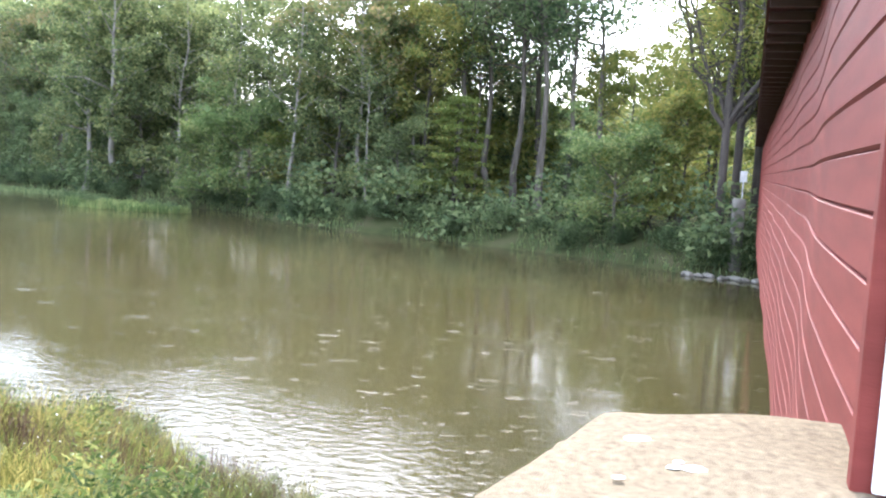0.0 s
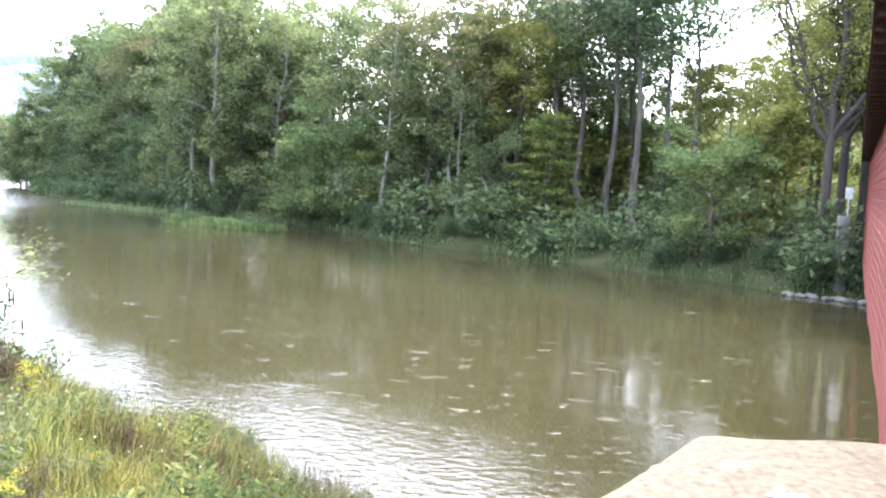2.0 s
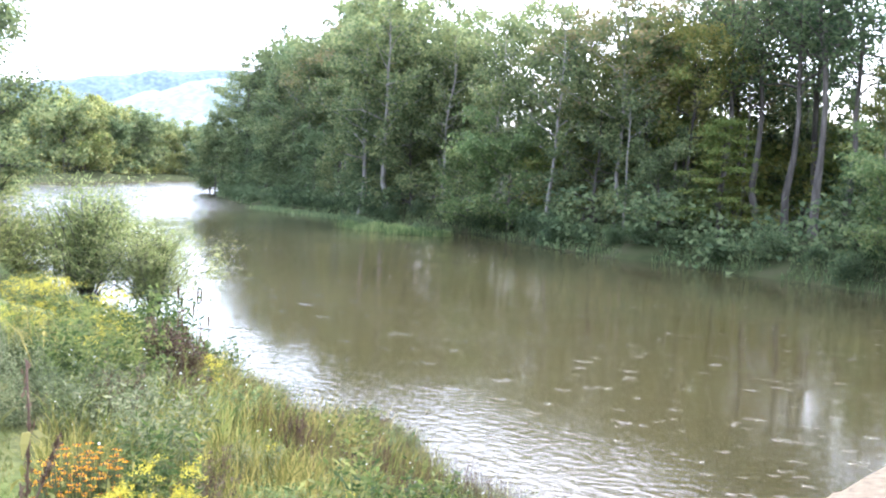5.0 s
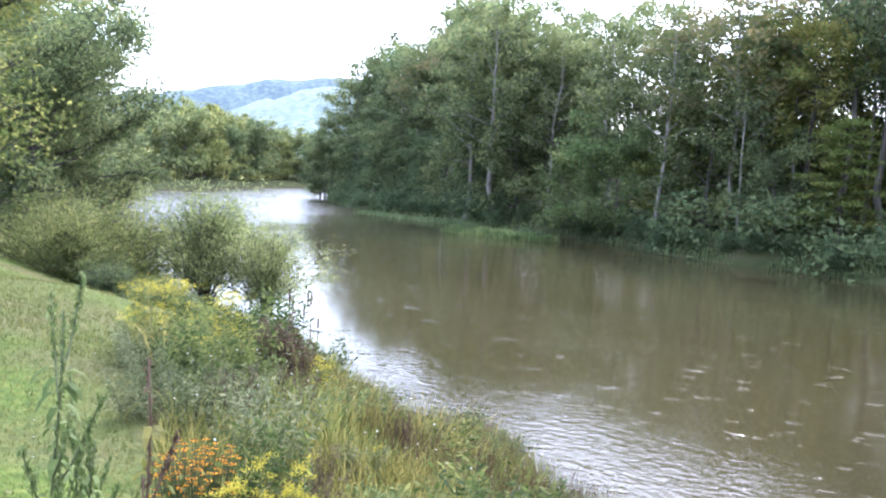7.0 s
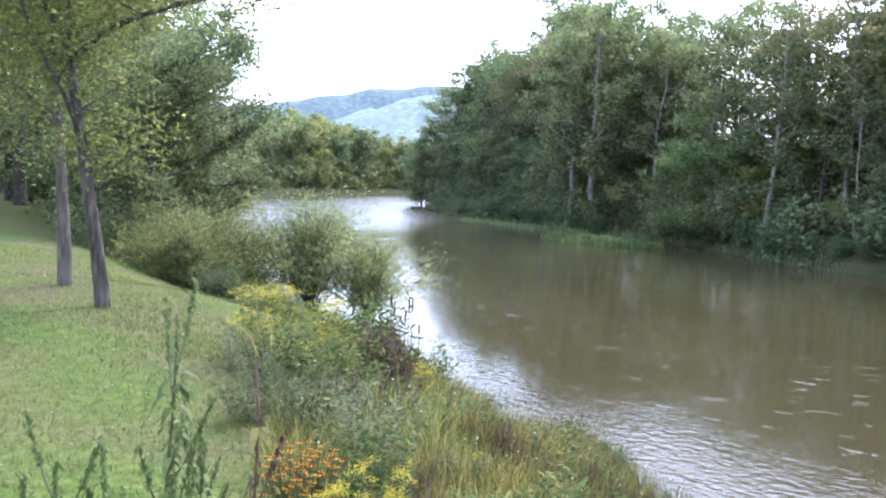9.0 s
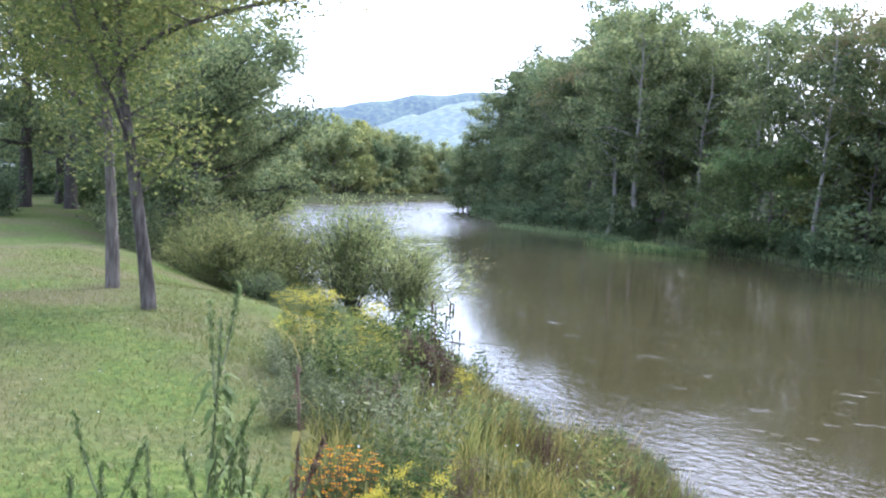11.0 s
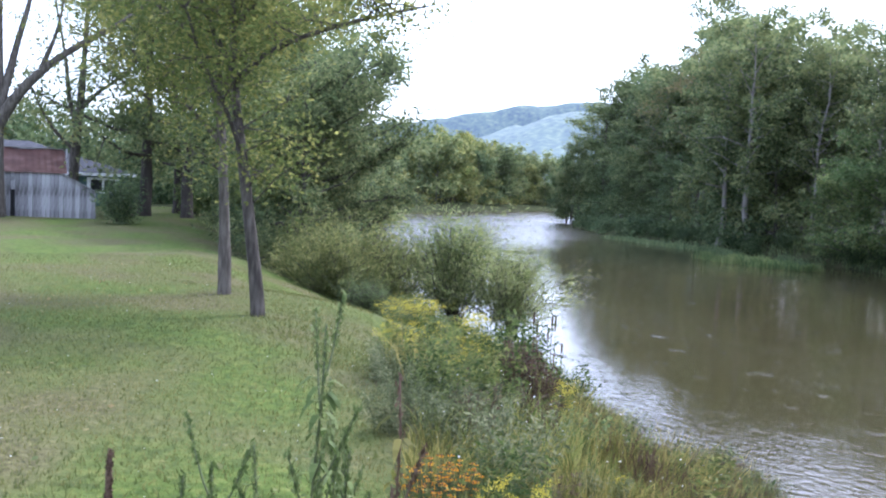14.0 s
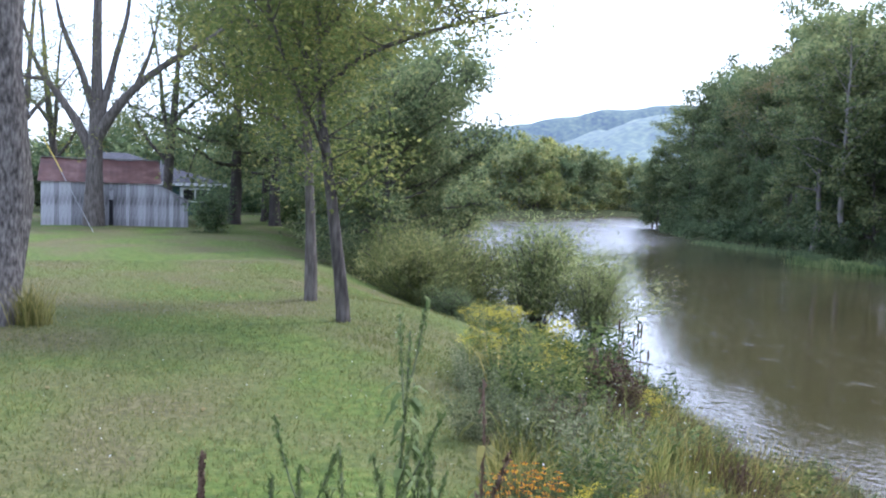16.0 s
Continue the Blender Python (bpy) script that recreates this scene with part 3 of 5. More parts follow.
def woods():
    d = 1.0
    while d < BANK_LEN:                                   # the front row on the bank
        p = along(BANK, d, rng.uniform(2.6, 4.6))
        az = math.degrees(math.atan2(p.x, p.y))
        if az < -15.5 or -10 < az < -6.5 or -4.2 < az < -1.8:
            i = int(rng.choice([0, 0, 2, 2, 3, 2], 1)[0])
            plant_tree(BANKTREE[i], p.x, p.y, "leafy riverside tree with foliage down to the bank", "tree", "trees on the far bank",
                       rng.uniform(0, 360), rng.uniform(0.55, 0.92))
        d += rng.uniform(3.2, 4.6)
    for back, step in ((8.0, 4.2), (13.0, 4.8), (20.0, 5.5)):
        d = 0.0
        while d < BANK_LEN + 10:
            p = along(BANK, min(d, BANK_LEN), back + rng.uniform(-1.8, 1.8))
            if d > BANK_LEN:
                p = p + Vector((0.9, -0.4)) * (d - BANK_LEN)
            az = math.degrees(math.atan2(p.x, p.y))
            dense = -1.0 < az < 9.5
            i = int(rng.choice([5, 4, 5] if az > 9.5 else ([3, 1, 3] if dense else ([4, 2, 5, 4, 2] if -12 < az else [0, 2, 0, 2, 4, 0, 1]))))
            s = rng.uniform(0.9, 1.15) if dense else rng.uniform(0.84, 1.1) * (1.12 if az < -15 else 0.95)
            if az > 9.5:
                s *= 0.62 if az < 15 else 0.85
            else:
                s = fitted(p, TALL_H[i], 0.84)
            if -22 < az < -5 and back > 15 and rng.uniform() < 0.4:
                d += step
                continue
            if dense and rng.uniform() < 0.3:
                d += step
                continue
            if not (dense and back < 10) and not (back > 15 and not dense and rng.uniform() < 0.5):
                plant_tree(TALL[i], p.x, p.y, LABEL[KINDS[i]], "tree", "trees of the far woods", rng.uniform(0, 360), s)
            d += step * rng.uniform(0.8, 1.25)
    d = 0.5
    while d < BANK_LEN - 1:                               # low growth at the water
        p = along(BANK, d, rng.uniform(0.7, 1.8))
        i = int(rng.integers(0, 3))
        plant_bush(SHRUB[i], p.x, p.y, "low green shrub overhanging the water's edge", "bush", "shrubs on the far bank", rng.uniform(0, 360), rng.uniform(0.4, 0.75))
        d += rng.uniform(2.0, 3.0)
    for k in range(13):                                   # lower trees inside the wood
        x, y = polar(-9.0 + 1.45 * k + rng.uniform(-0.4, 0.4), rng.uniform(63, 70))
        plant_tree(BANKTREE[int(rng.choice([4, 0, 2]))], x, y, "understorey tree inside the far wood", "tree", "trees of the far woods", rng.uniform(0, 360), rng.uniform(0.7, 0.95))
    # trees that stand out along the bank
    for az, dist, m, sc, label in (
            (-12.7, 66.3, BANKTREE[1], 0.95, "rounded bright-green tree on the far bank"), (-15.0, 69.0, BANKTREE[1], 0.8, "rounded bright-green tree on the far bank"),
            (10.9, 46.5, BANKTREE[1], 0.70, "young bright-green tree on the far bank"), (13.2, 48.0, BANKTREE[4], 0.70, "young yellow-green tree on the far bank"),
            (15.0, 50.0, BANKTREE[4], 0.80, "young yellow-green tree on the far bank"), (8.6, 52.0, BANKTREE[2], 0.42, "dark-green sapling under tall trees"),
            (2.9, 61.0, TALL[3], 1.08, LABEL["dark"]), (4.4, 58.0, TALL[1], 1.12, LABEL["dark"]), (6.0, 57.0, TALL[3], 1.16, LABEL["dark"]),
            (7.6, 60.0, TALL[1], 1.10, LABEL["dark"]), (9.2, 58.5, TALL[3], 1.05, LABEL["dark"]), (0.6, 60.0, TALL[1], 1.1, LABEL["dark"]),
            (5.2, 64.0, TALL[3], 1.2, LABEL["dark"]), (-6.0, 60.0, TALL[4], 1.05, LABEL["rust"]), (-9.2, 65.0, TALL[4], 0.98, LABEL["rust"]),
            (-2.4, 63.0, TALL[4], 1.0, LABEL["rust"]), (-0.6, 67.0, TALL[4], 1.05, LABEL["rust"]), (-4.0, 68.0, TALL[2], 0.95, LABEL["green"]), (1.7, 66.0, TALL[4], 1.05, LABEL["rust"]),
            (-22.4, 80.0, TALL[2], 1.17, "pale-barked tall riverside tree"), (-20.6, 78.0, TALL[2], 1.25, "pale-barked tall riverside tree"),
            (-21.4, 84.0, TALL[6], 1.14, LABEL["green"]), (-17.0, 75.0, TALL[6], 0.92, "pale-barked tall riverside tree"), (-12.0, 69.0, TALL[2], 1.0, "pale-barked tall riverside tree"),
            (-10.2, 62.0, TALL[6], 0.92, "pale-barked tall riverside tree"), (-14.0, 70.0, TALL[6], 0.95, "pale-barked tall riverside tree"),
            (-31.2, 132.0, TALL[0], 0.78, LABEL["green"]), (-31.9, 134.0, BANKTREE[2], 0.95, "leafy riverside tree on the point of the far bank"), (-30.3, 131.0, TALL[2], 1.03, LABEL["green"]),
            (-31.6, 131.0, BANKTREE[0], 0.80, "leafy riverside tree on the point of the far bank"), (-29.4, 126.0, TALL[0], 1.0, LABEL["green"]),
            (14.4, 52.0, TALL[5], 0.58, LABEL["yellow"]), (16.6, 56.0, TALL[5], 0.75, LABEL["yellow"])):
        x, y = polar(az, dist)
        plant_tree(m, x, y, label, "tree", "trees of the far woods", az * 91, sc)
    birch = tree_meshes(91, 10.0, 0.085, 0.62, 1.6, 1500, 0.22, "green", BARK_PALE, limbs=9, clump=0.4)
    x, y = polar(-5.2, 57.6)
    plant_tree(birch, x, y, "slender pale birch on the far bank")
    tier = tiered_tree(92, 7.2, 3.3)
    x, y = polar(0.5, 54.0)
    plant_tree(tier, x, y, "spreading tree with layered yellow-green sprays", turn=40)
    old = forked_tree(93, 0, 0, 16, 0.21, 6.5, "", 9000)
    for az, dist, sc in ((17.4, 44.0, 1.0), (18.2, 46.5, 1.05), (19.4, 47.0, 1.0), (20.4, 45.0, 0.95)):
        x, y = polar(az, dist)
        plant_tree(old, x, y, "tall thin-leaved tree by the bridge end", "tree", "trees by the bridge", az * 133, sc)


def tiered_tree(seed, h, spread):
    """A trunk with level sprays of foliage in tiers."""
    rng = np.random.default_rng(seed)
    wood, crown = Build(), Build()
    u = np.linspace(0, 1, 6)
    wood.tube(np.stack([0.1 * u, 0.05 * u, h * u - 0.2], 1), 0.13 * (1 - 0.85 * u) + 0.01, 8)
    for i in range(30):
        z = h * (0.12 + 0.86 * i / 29)
        az = i * 2.4 + rng.uniform(-0.4, 0.4)
        ln = spread * (1.05 - 0.75 * i / 29) * rng.uniform(0.7, 1.1)
        q = np.linspace(0, 1, 4)
        p = np.stack([math.cos(az) * ln * q, math.sin(az) * ln * q, z + 0.25 * ln * q - 0.22 * ln * q * q], 1)
        wood.tube(p, 0.03 * (1 - 0.8 * q) + 0.004, 5)
        n = 260
        t = rng.uniform(0.2, 1.05, n)
        c = np.stack([np.interp(t, q, p[:, k]) for k in range(3)], 1) + rng.normal(size=(n, 3)) * np.array([0.42, 0.42, 0.09])
        crown.leaves(c, 0.2, rng, up=1.2)
    return wood.mesh("trunk", BARK_DARK, True), crown.mesh("crown", LEAF["yellow"])


woods()

# left bank: the lawn's trees
def curved_tree(seed, limbs, leaves, leaf_size, kind, bark):
    """A tree from its main limbs: (points, base radius, tip radius, share from which twigs grow)."""
    rng = np.random.default_rng(seed)
    wood, crown = Build(), Build()
    cs = []
    for pts, r0, r1, lo in limbs:
        p = np.array(pts, float)
        k = np.linspace(0, 1, len(p))
        u = np.linspace(0, 1, 12)
        q = np.stack([np.interp(u, k, p[:, c]) for c in range(3)], 1)
        q[1:-1] = 0.25 * q[:-2] + 0.5 * q[1:-1] + 0.25 * q[2:]
        wood.tube(q, (r0 + (r1 - r0) * u) * (1 + 0.06 * rng.normal(size=12)), 12)
        for i in range(15):
            s = rng.uniform(lo, 1.0)
            b0 = np.array([np.interp(s, u, q[:, c]) for c in range(3)])
            d = rng.normal(size=3) * (1, 1, 0.5) + (0, 0, 0.5)
            d *= rng.uniform(0.5, 1.3) / np.linalg.norm(d)
            m = b0 + d * 0.5 + rng.normal(size=3) * 0.06
            e = b0 + d + (0, 0, -0.08)
            wood.tube([b0, m, e], [0.016, 0.010, 0.003], 5)
            for g in range(4):
                f = m + (e - m) * rng.uniform(0, 1) + rng.normal(size=3) * 0.28
                wood.tube([m + (e - m) * 0.3, f], [0.005, 0.002], 3)
                cs.append(f)
            cs += [m, e]
    c = np.array(cs)
    pos = c[rng.integers(0, len(c), leaves)] + rng.normal(size=(leaves, 3)) * 0.2
    crown.leaves(pos, leaf_size, rng, aspect=0.5, droop=0.15)
    return wood.mesh("trunk", bark, True), crown.mesh("crown", LEAF[kind])


def in_plane(*pts):
    """Points given as sideways, height and depth, in the plane across the view of the lawn."""
    return [(0.62 * a - 0.78 * d, 0.78 * a + 0.62 * d, z) for a, z, d in pts]


slim = curved_tree(71, [(in_plane((0.02, -0.15, 0), (-0.02, 0.5, 0), (-0.15, 1.36, 0), (-0.27, 2.4, 0), (-0.41, 3.13, 0.1), (-0.46, 4.0, 0.2), (-0.5, 5.4, 0.2), (-0.4, 7.2, 0.1)), 0.115, 0.03, 0.28),
                        (in_plane((-0.42, 3.45, 0.1), (0.0, 3.85, -0.1), (0.4, 4.08, -0.2), (1.1, 4.34, -0.3), (1.8, 4.55, -0.3), (2.5, 4.75, -0.2)), 0.055, 0.012, 0.3),
                        (in_plane((-0.44, 3.6, 0.1), (-0.75, 4.2, 0.3), (-1.05, 4.9, 0.5), (-1.2, 6.0, 0.7)), 0.05, 0.012, 0.2),
                        (in_plane((-0.46, 4.2, 0.2), (0.0, 4.9, 0.4), (0.5, 5.7, 0.6), (0.8, 6.6, 0.7)), 0.05, 0.012, 0.1),
                        (in_plane((-0.25, 2.3, 0.0), (-0.5, 3.0, -0.3), (-0.9, 3.8, -0.5), (-1.2, 4.8, -0.8)), 0.04, 0.01, 0.3)], 17000, 0.08, "olive", BARK_GREY)
plant_tree(slim, -10.46, 8.25, "slim leaning lawn tree with thinning yellow-green leaves", group="lawn trees")
slim2 = curved_tree(72, [(in_plane((0, -0.15, 0), (0.0, 0.5, 0), (-0.04, 1.6, 0.05), (-0.10, 2.8, 0.1), (-0.22, 3.9, 0.1), (-0.16, 5.2, 0.2), (-0.3, 7.4, 0.2)), 0.13, 0.035, 0.4),
                         (in_plane((-0.12, 3.0, 0.1), (-0.5, 4.2, -0.1), (-0.9, 5.2, -0.3), (-1.3, 6.6, -0.5)), 0.06, 0.015, 0.15),
                         (in_plane((-0.18, 3.5, 0.1), (0.3, 4.4, 0.4), (0.9, 5.2, 0.7), (1.3, 6.2, 0.9)), 0.05, 0.012, 0.1),
                         (in_plane((-0.10, 2.6, 0.1), (-0.6, 3.2, 0.4), (-1.3, 3.7, 0.6), (-2.0, 4.3, 0.7)), 0.04, 0.01, 0.15),
                         (in_plane((-0.15, 4.4, 0.2), (-0.9, 4.8, 0.5), (-1.8, 5.4, 0.7), (-2.6, 6.2, 0.8)), 0.045, 0.01, 0.1),
                         (in_plane((-0.15, 4.0, 0.1), (0.5, 4.4, -0.4), (1.2, 4.7, -0.7), (1.8, 5.4, -0.9)), 0.045, 0.01, 0.1)], 21000, 0.08, "olive", BARK_GREY)
plant_tree(slim2, -12.82, 9.37, "straight grey-barked lawn tree beside a slimmer one", group="lawn trees")
big = tree_meshes(73, 15, 0.385, 0.36, 4.5, 9000, 0.12, "yellow", BARK_FURROWED, limbs=16, lean=(0.055, 0.085), clump=0.4, sides=24)
plant_tree(big, -12.90, 3.90, "large old tree with deeply furrowed grey bark", group="lawn trees")


barn_tree = curved_tree(74, [(in_plane((0, -0.2, 0), (0, 0.5, 0), (0.03, 2.2, 0), (0.05, 3.8, 0), (0.1, 6.0, 0.2), (0.0, 9.0, 0.3), (0.2, 13.0, 0.3)), 0.50, 0.12, 0.45),
                             (in_plane((-0.05, 3.0, 0), (-0.6, 4.3, 0.2), (-1.3, 5.3, 0.4), (-2.2, 6.4, 0.6), (-2.8, 7.2, 0.8), (-3.4, 9.5, 0.8)), 0.24, 0.05, 0.4),
                             (in_plane((0.1, 3.8, 0), (0.8, 5.0, -0.2), (1.9, 6.2, -0.4), (3.4, 7.4, -0.5), (5.2, 8.4, -0.4), (6.6, 9.8, -0.4)), 0.27, 0.05, 0.35),
                             (in_plane((0.1, 4.2, 0), (0.5, 6.0, 0.3), (0.8, 7.6, 0.5), (1.3, 9.6, 0.8), (1.4, 12.0, 0.8)), 0.20, 0.06, 0.4),
                             (in_plane((-0.05, 5.2, 0), (-0.5, 7.0, -0.4), (-1.2, 8.6, -0.6), (-1.6, 11.0, -0.8)), 0.18, 0.05, 0.3),
                             (in_plane((1.9, 6.2, -0.4), (2.6, 7.8, -0.6), (3.0, 9.6, -0.8)), 0.12, 0.03, 0.2),
                             (in_plane((-2.2, 6.4, 0.6), (-3.4, 6.6, 0.9), (-4.6, 7.3, 1.0)), 0.10, 0.02, 0.2)], 4500, 0.13, "olive", BARK_GREY)
plant_tree(barn_tree, -38.6, 16.3, "forked grey-barked tree before the old barn", group="yard trees")
yard_fork = curved_tree(77, [(in_plane((0, -0.2, 0), (0, 0.5, 0), (0.05, 2.5, 0), (0.2, 4.6, 0), (0.5, 7.0, 0.1), (0.6, 10.0, 0.2), (0.9, 13.0, 0.2)), 0.36, 0.08, 0.4),
                             (in_plane((0.2, 4.4, 0), (-0.2, 6.0, 0.3), (-0.3, 8.0, 0.5), (-0.8, 11.0, 0.8)), 0.18, 0.04, 0.3),
                             (in_plane((0.3, 5.4, 0), (1.3, 6.5, -0.3), (2.4, 7.3, -0.5), (3.4, 8.6, -0.5)), 0.14, 0.03, 0.3),
                             (in_plane((0.1, 3.2, 0), (-0.9, 4.2, 0.2), (-1.7, 5.6, 0.4), (-2.3, 7.4, 0.5)), 0.12, 0.02, 0.3)], 3600, 0.14, "olive", BARK_GREY)
for x, y, turn, sc in ((-50, 17.0, 0, 0.95), (-45.1, 23.1, 20, 1.0), (-54, 20.5, 170, 1.0)):
    plant_tree(yard_fork, x, y, "dark-barked yard tree with a thin high crown", group="yard trees", turn=turn, scale=sc)
yard = tree_meshes(75, 15, 0.30, 0.20, 4.2, 18000, 0.22, "green", BARK_DARK, limbs=20, clump=0.65, sides=12)
for x, y, s in ((-40.3, 24.4, 1.0), (-37.8, 25.3, 0.9), (-47, 31, 1.1), (-33, 29, 0.8), (-30.5, 25.5, 0.75), (-43.5, 28.5, 0.9)):
    plant_tree(yard, x, y, "dark-barked yard tree with a high leafy crown", group="yard trees", turn=x * 37, scale=s)
river_tree = tree_meshes(76, 8.6, 0.2, 0.05, 3.0, 36000, 0.15, "green", BARK_DARK, limbs=34, clump=0.34, top=0.75)
for x, y, s, a in ((-24.2, 21.2, 0.93, 0), (-22.6, 19.4, 0.76, 50), (-26.8, 22.6, 0.85, 100), (-28.6, 25, 1.05, 200)):
    plant_tree(river_tree, x, y, "dense dark-green tree leaning over the near bank", group="near bank trees", turn=a, scale=s)
willow = bush_meshes(81, 3.4, 2.3, 18000, 0.12, "willow", stems=64, clump=0.16, aspect=0.22, droop=0.0, thin=0.35, reach=0.18, low=0.3, upright=0.8)
for x, y, z, sc, tall, turn, where in ((-17.0, 21.0, 0.1, 1.2, 0.9, 0, "leaning over the water"), (-15.0, 21.2, 0.0, 0.98, 0.84, 70, "leaning over the water")):
    plant_bush(willow, x, y, "airy willow bush " + where, "bush", "willow bushes", turn, sc, "willow_bush", z, tall)
sallow = bush_meshes(84, 2.2, 1.6, 17000, 0.11, "sallow", stems=50, clump=0.13, aspect=0.24, droop=0.0, thin=0.4, reach=0.18, low=0.15, upright=0.8)
for x, y, z, sc, turn in ((-18.7, 17.2, 1.0, 1.12, 0), (-17.9, 17.0, 0.95, 0.85, 110), (-20.4, 17.8, 1.2, 0.95, 230), (-18.0, 18.6, 0.8, 1.1, 310)):
    plant_bush(sallow, x, y, "rounded yellow-green sallow bush on the near bank", "bush", "sallow bushes", turn, sc, "sallow_bush", z)
edge_bush = bush_meshes(83, 1.25, 1.0, 6500, 0.08, "green", stems=22, clump=0.16, aspect=0.34)
for x, y, s in ((-16.2, 16.4, 0.8), (-14.9, 16.0, 0.5), (-21.6, 17.1, 0.9), (-15.5, 17.1, 0.7), (-13.3, 15.9, 0.45)):
    plant_bush(edge_bush, x, y, "low green bush at the lawn's edge", "bush", "lawn edge bushes", x * 83, s, "edge_bush")
for x, y, sc in ((-24, 19.2, 0.7), (-26.5, 21, 0.75)):
    plant_bush(SHRUB[1], x, y, "dull green shrub on the near bank", "bush", "near bank shrubs", x * 61, sc)
lawn_bush = bush_meshes(82, 1.9, 1.1, 4500, 0.12, "dark", stems=16, clump=0.2)
plant_bush(lawn_bush, -33.2, 19.0, "rounded dark-green garden bush by the barn", name="garden_bush", scale=1.05)
hedge_bush = bush_meshes(85, 1.9, 1.2, 4500, 0.14, "bright", stems=16, clump=0.2)
for x, y in ((-38.5, 27.5), (-36.5, 27.5), (-34.5, 27.5), (-41, 28)):
    plant_bush(hedge_bush, x, y, "clipped bright-green hedge bush", group="hedge bushes", name="hedge_bush", scale=1.1, turn=x * 50)

# far left bank woods
DISTANT = [tree_meshes(141 + i, 10.0, 0.16, 0.03, 3.1, 4200, 0.42, kd, BARK, limbs=22, clump=0.5, top=0.7, sides=5, tri=True) for i, kd in enumerate(("olive", "green", "sallow", "dark"))]
fl = np.random.default_rng(8)
BEND = [(-60, 62), (-76, 78), (-92, 93), (-106, 112), (-117, 148), (-124, 186), (-100, 212), (-70, 226), (-35, 240)]
for k in range(96):
    t = (k % 48 + fl.uniform(0, 1)) / 48
    p = along(BEND, 268 * t, 0) + Vector((-5 + fl.uniform(-2, 2) - 8 * (k // 48), 2 + fl.uniform(-2, 4)))
    az = math.degrees(math.atan2(p.x, p.y))
    i = int(fl.choice([0, 2, 2, 1, 1, 3] if az < -36 else [1, 3, 3, 2]))
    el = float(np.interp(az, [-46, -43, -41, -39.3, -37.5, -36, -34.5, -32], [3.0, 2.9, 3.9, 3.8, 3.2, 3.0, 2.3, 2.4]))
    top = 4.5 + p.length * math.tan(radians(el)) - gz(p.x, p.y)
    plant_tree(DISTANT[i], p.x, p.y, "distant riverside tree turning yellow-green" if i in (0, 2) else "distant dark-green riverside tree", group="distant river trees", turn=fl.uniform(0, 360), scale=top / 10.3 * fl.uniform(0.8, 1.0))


# ---------------------------------------------------------------- low growth
def blades(build, base, height, width, rng, bend=0.35, tri=False):
    """Grass blades: a bent tapering strip each."""
    n = len(base)
    az = rng.uniform(0, 2 * np.pi, n)
    s = np.stack([np.cos(az), np.sin(az), np.zeros(n)], 1)
    az2 = rng.uniform(0, 2 * np.pi, n)
    d = np.stack([np.cos(az2), np.sin(az2), np.zeros(n)], 1) * (bend * rng.uniform(0.1, 1.0, n))[:, None]
    h = (height * rng.uniform(0.55, 1.25, n))[:, None]
    up = np.array([0, 0, 1.0])
    w = width * rng.uniform(0.6, 1.3, n)[:, None] * 0.5
    if tri:
        v = np.stack([base - s * w, base + s * w, base + up * h + d * h], 1)
        build.add(v.reshape(-1, 3), np.arange(3 * n).reshape(n, 3))
        return
    v = np.empty((n, 5, 3))
    v[:, 0], v[:, 1] = base - s * w, base + s * w
    m = base + up * h * 0.6 + d * h * 0.35
    v[:, 2], v[:, 3] = m + s * w * 0.75, m - s * w * 0.75
    v[:, 4] = base + up * h * 0.96 + d * h
    k = np.arange(n)[:, None] * 5
    quads = (k + np.array([[0, 1, 2, 3]])).tolist()
    tris = (k + np.array([[3, 2, 4]])).tolist()
    build.add(v.reshape(-1, 3), quads + tris)


def scatter(n, x0, x1, y0, y1, keep, rng):
    x, y = rng.uniform(x0, x1, n), rng.uniform(y0, y1, n)
    d = shore_distance(x, y)
    k = keep(x, y, d)
    x, y = x[k], y[k]
    return np.stack([x, y, ground_z(x, y) - 0.02], 1)


def patchy(p, scale, seed):
    return np.array([noise.noise(Vector((a[0] * scale, a[1] * scale, seed))) for a in p])


def near_weeds(x, y, d):
    wide = np.where(y < 12, 7.0, 3.6)
    return (d > -0.15) & (d < wide) & ((x + y > 0.65 + 0.25 * np.sin(x * 2.1)) | ((y > 8.5) & (d < 3.6))) & (x < 0.9) & (np.hypot(x, y) > 4.1)


wr = np.random.default_rng(21)
bank = scatter(150000, -10, 1, 1.6, 16, near_weeds, wr)
sel = patchy(bank, 0.55, 1.0) + 0.05 * (bank[:, 0] + 4)
straw_p, reed_p = bank[sel > -0.04][:23000], bank[sel <= -0.04][:13000]
b = Build()
blades(b, straw_p, (0.5 + 0.45 * patchy(straw_p, 0.9, 6.0)) * np.clip(np.hypot(straw_p[:, 0], straw_p[:, 1]) / 8.0, 0.55, 1.0), 0.010, wr, 0.8)
tagged(new("dry_grass", b.mesh("dry_grass", STRAW)), "tall straw-yellow grass on the river bank", "grass", kind="stuff")
b = Build()
blades(b, reed_p, (0.42 + 0.5 * patchy(reed_p, 1.1, 7.0)) * np.clip(np.hypot(reed_p[:, 0], reed_p[:, 1]) / 8.0, 0.55, 1.0), 0.012, wr, 0.8)
tagged(new("bank_grass", b.mesh("bank_grass", REED)), "rank green grass on the river bank", "grass", kind="stuff")

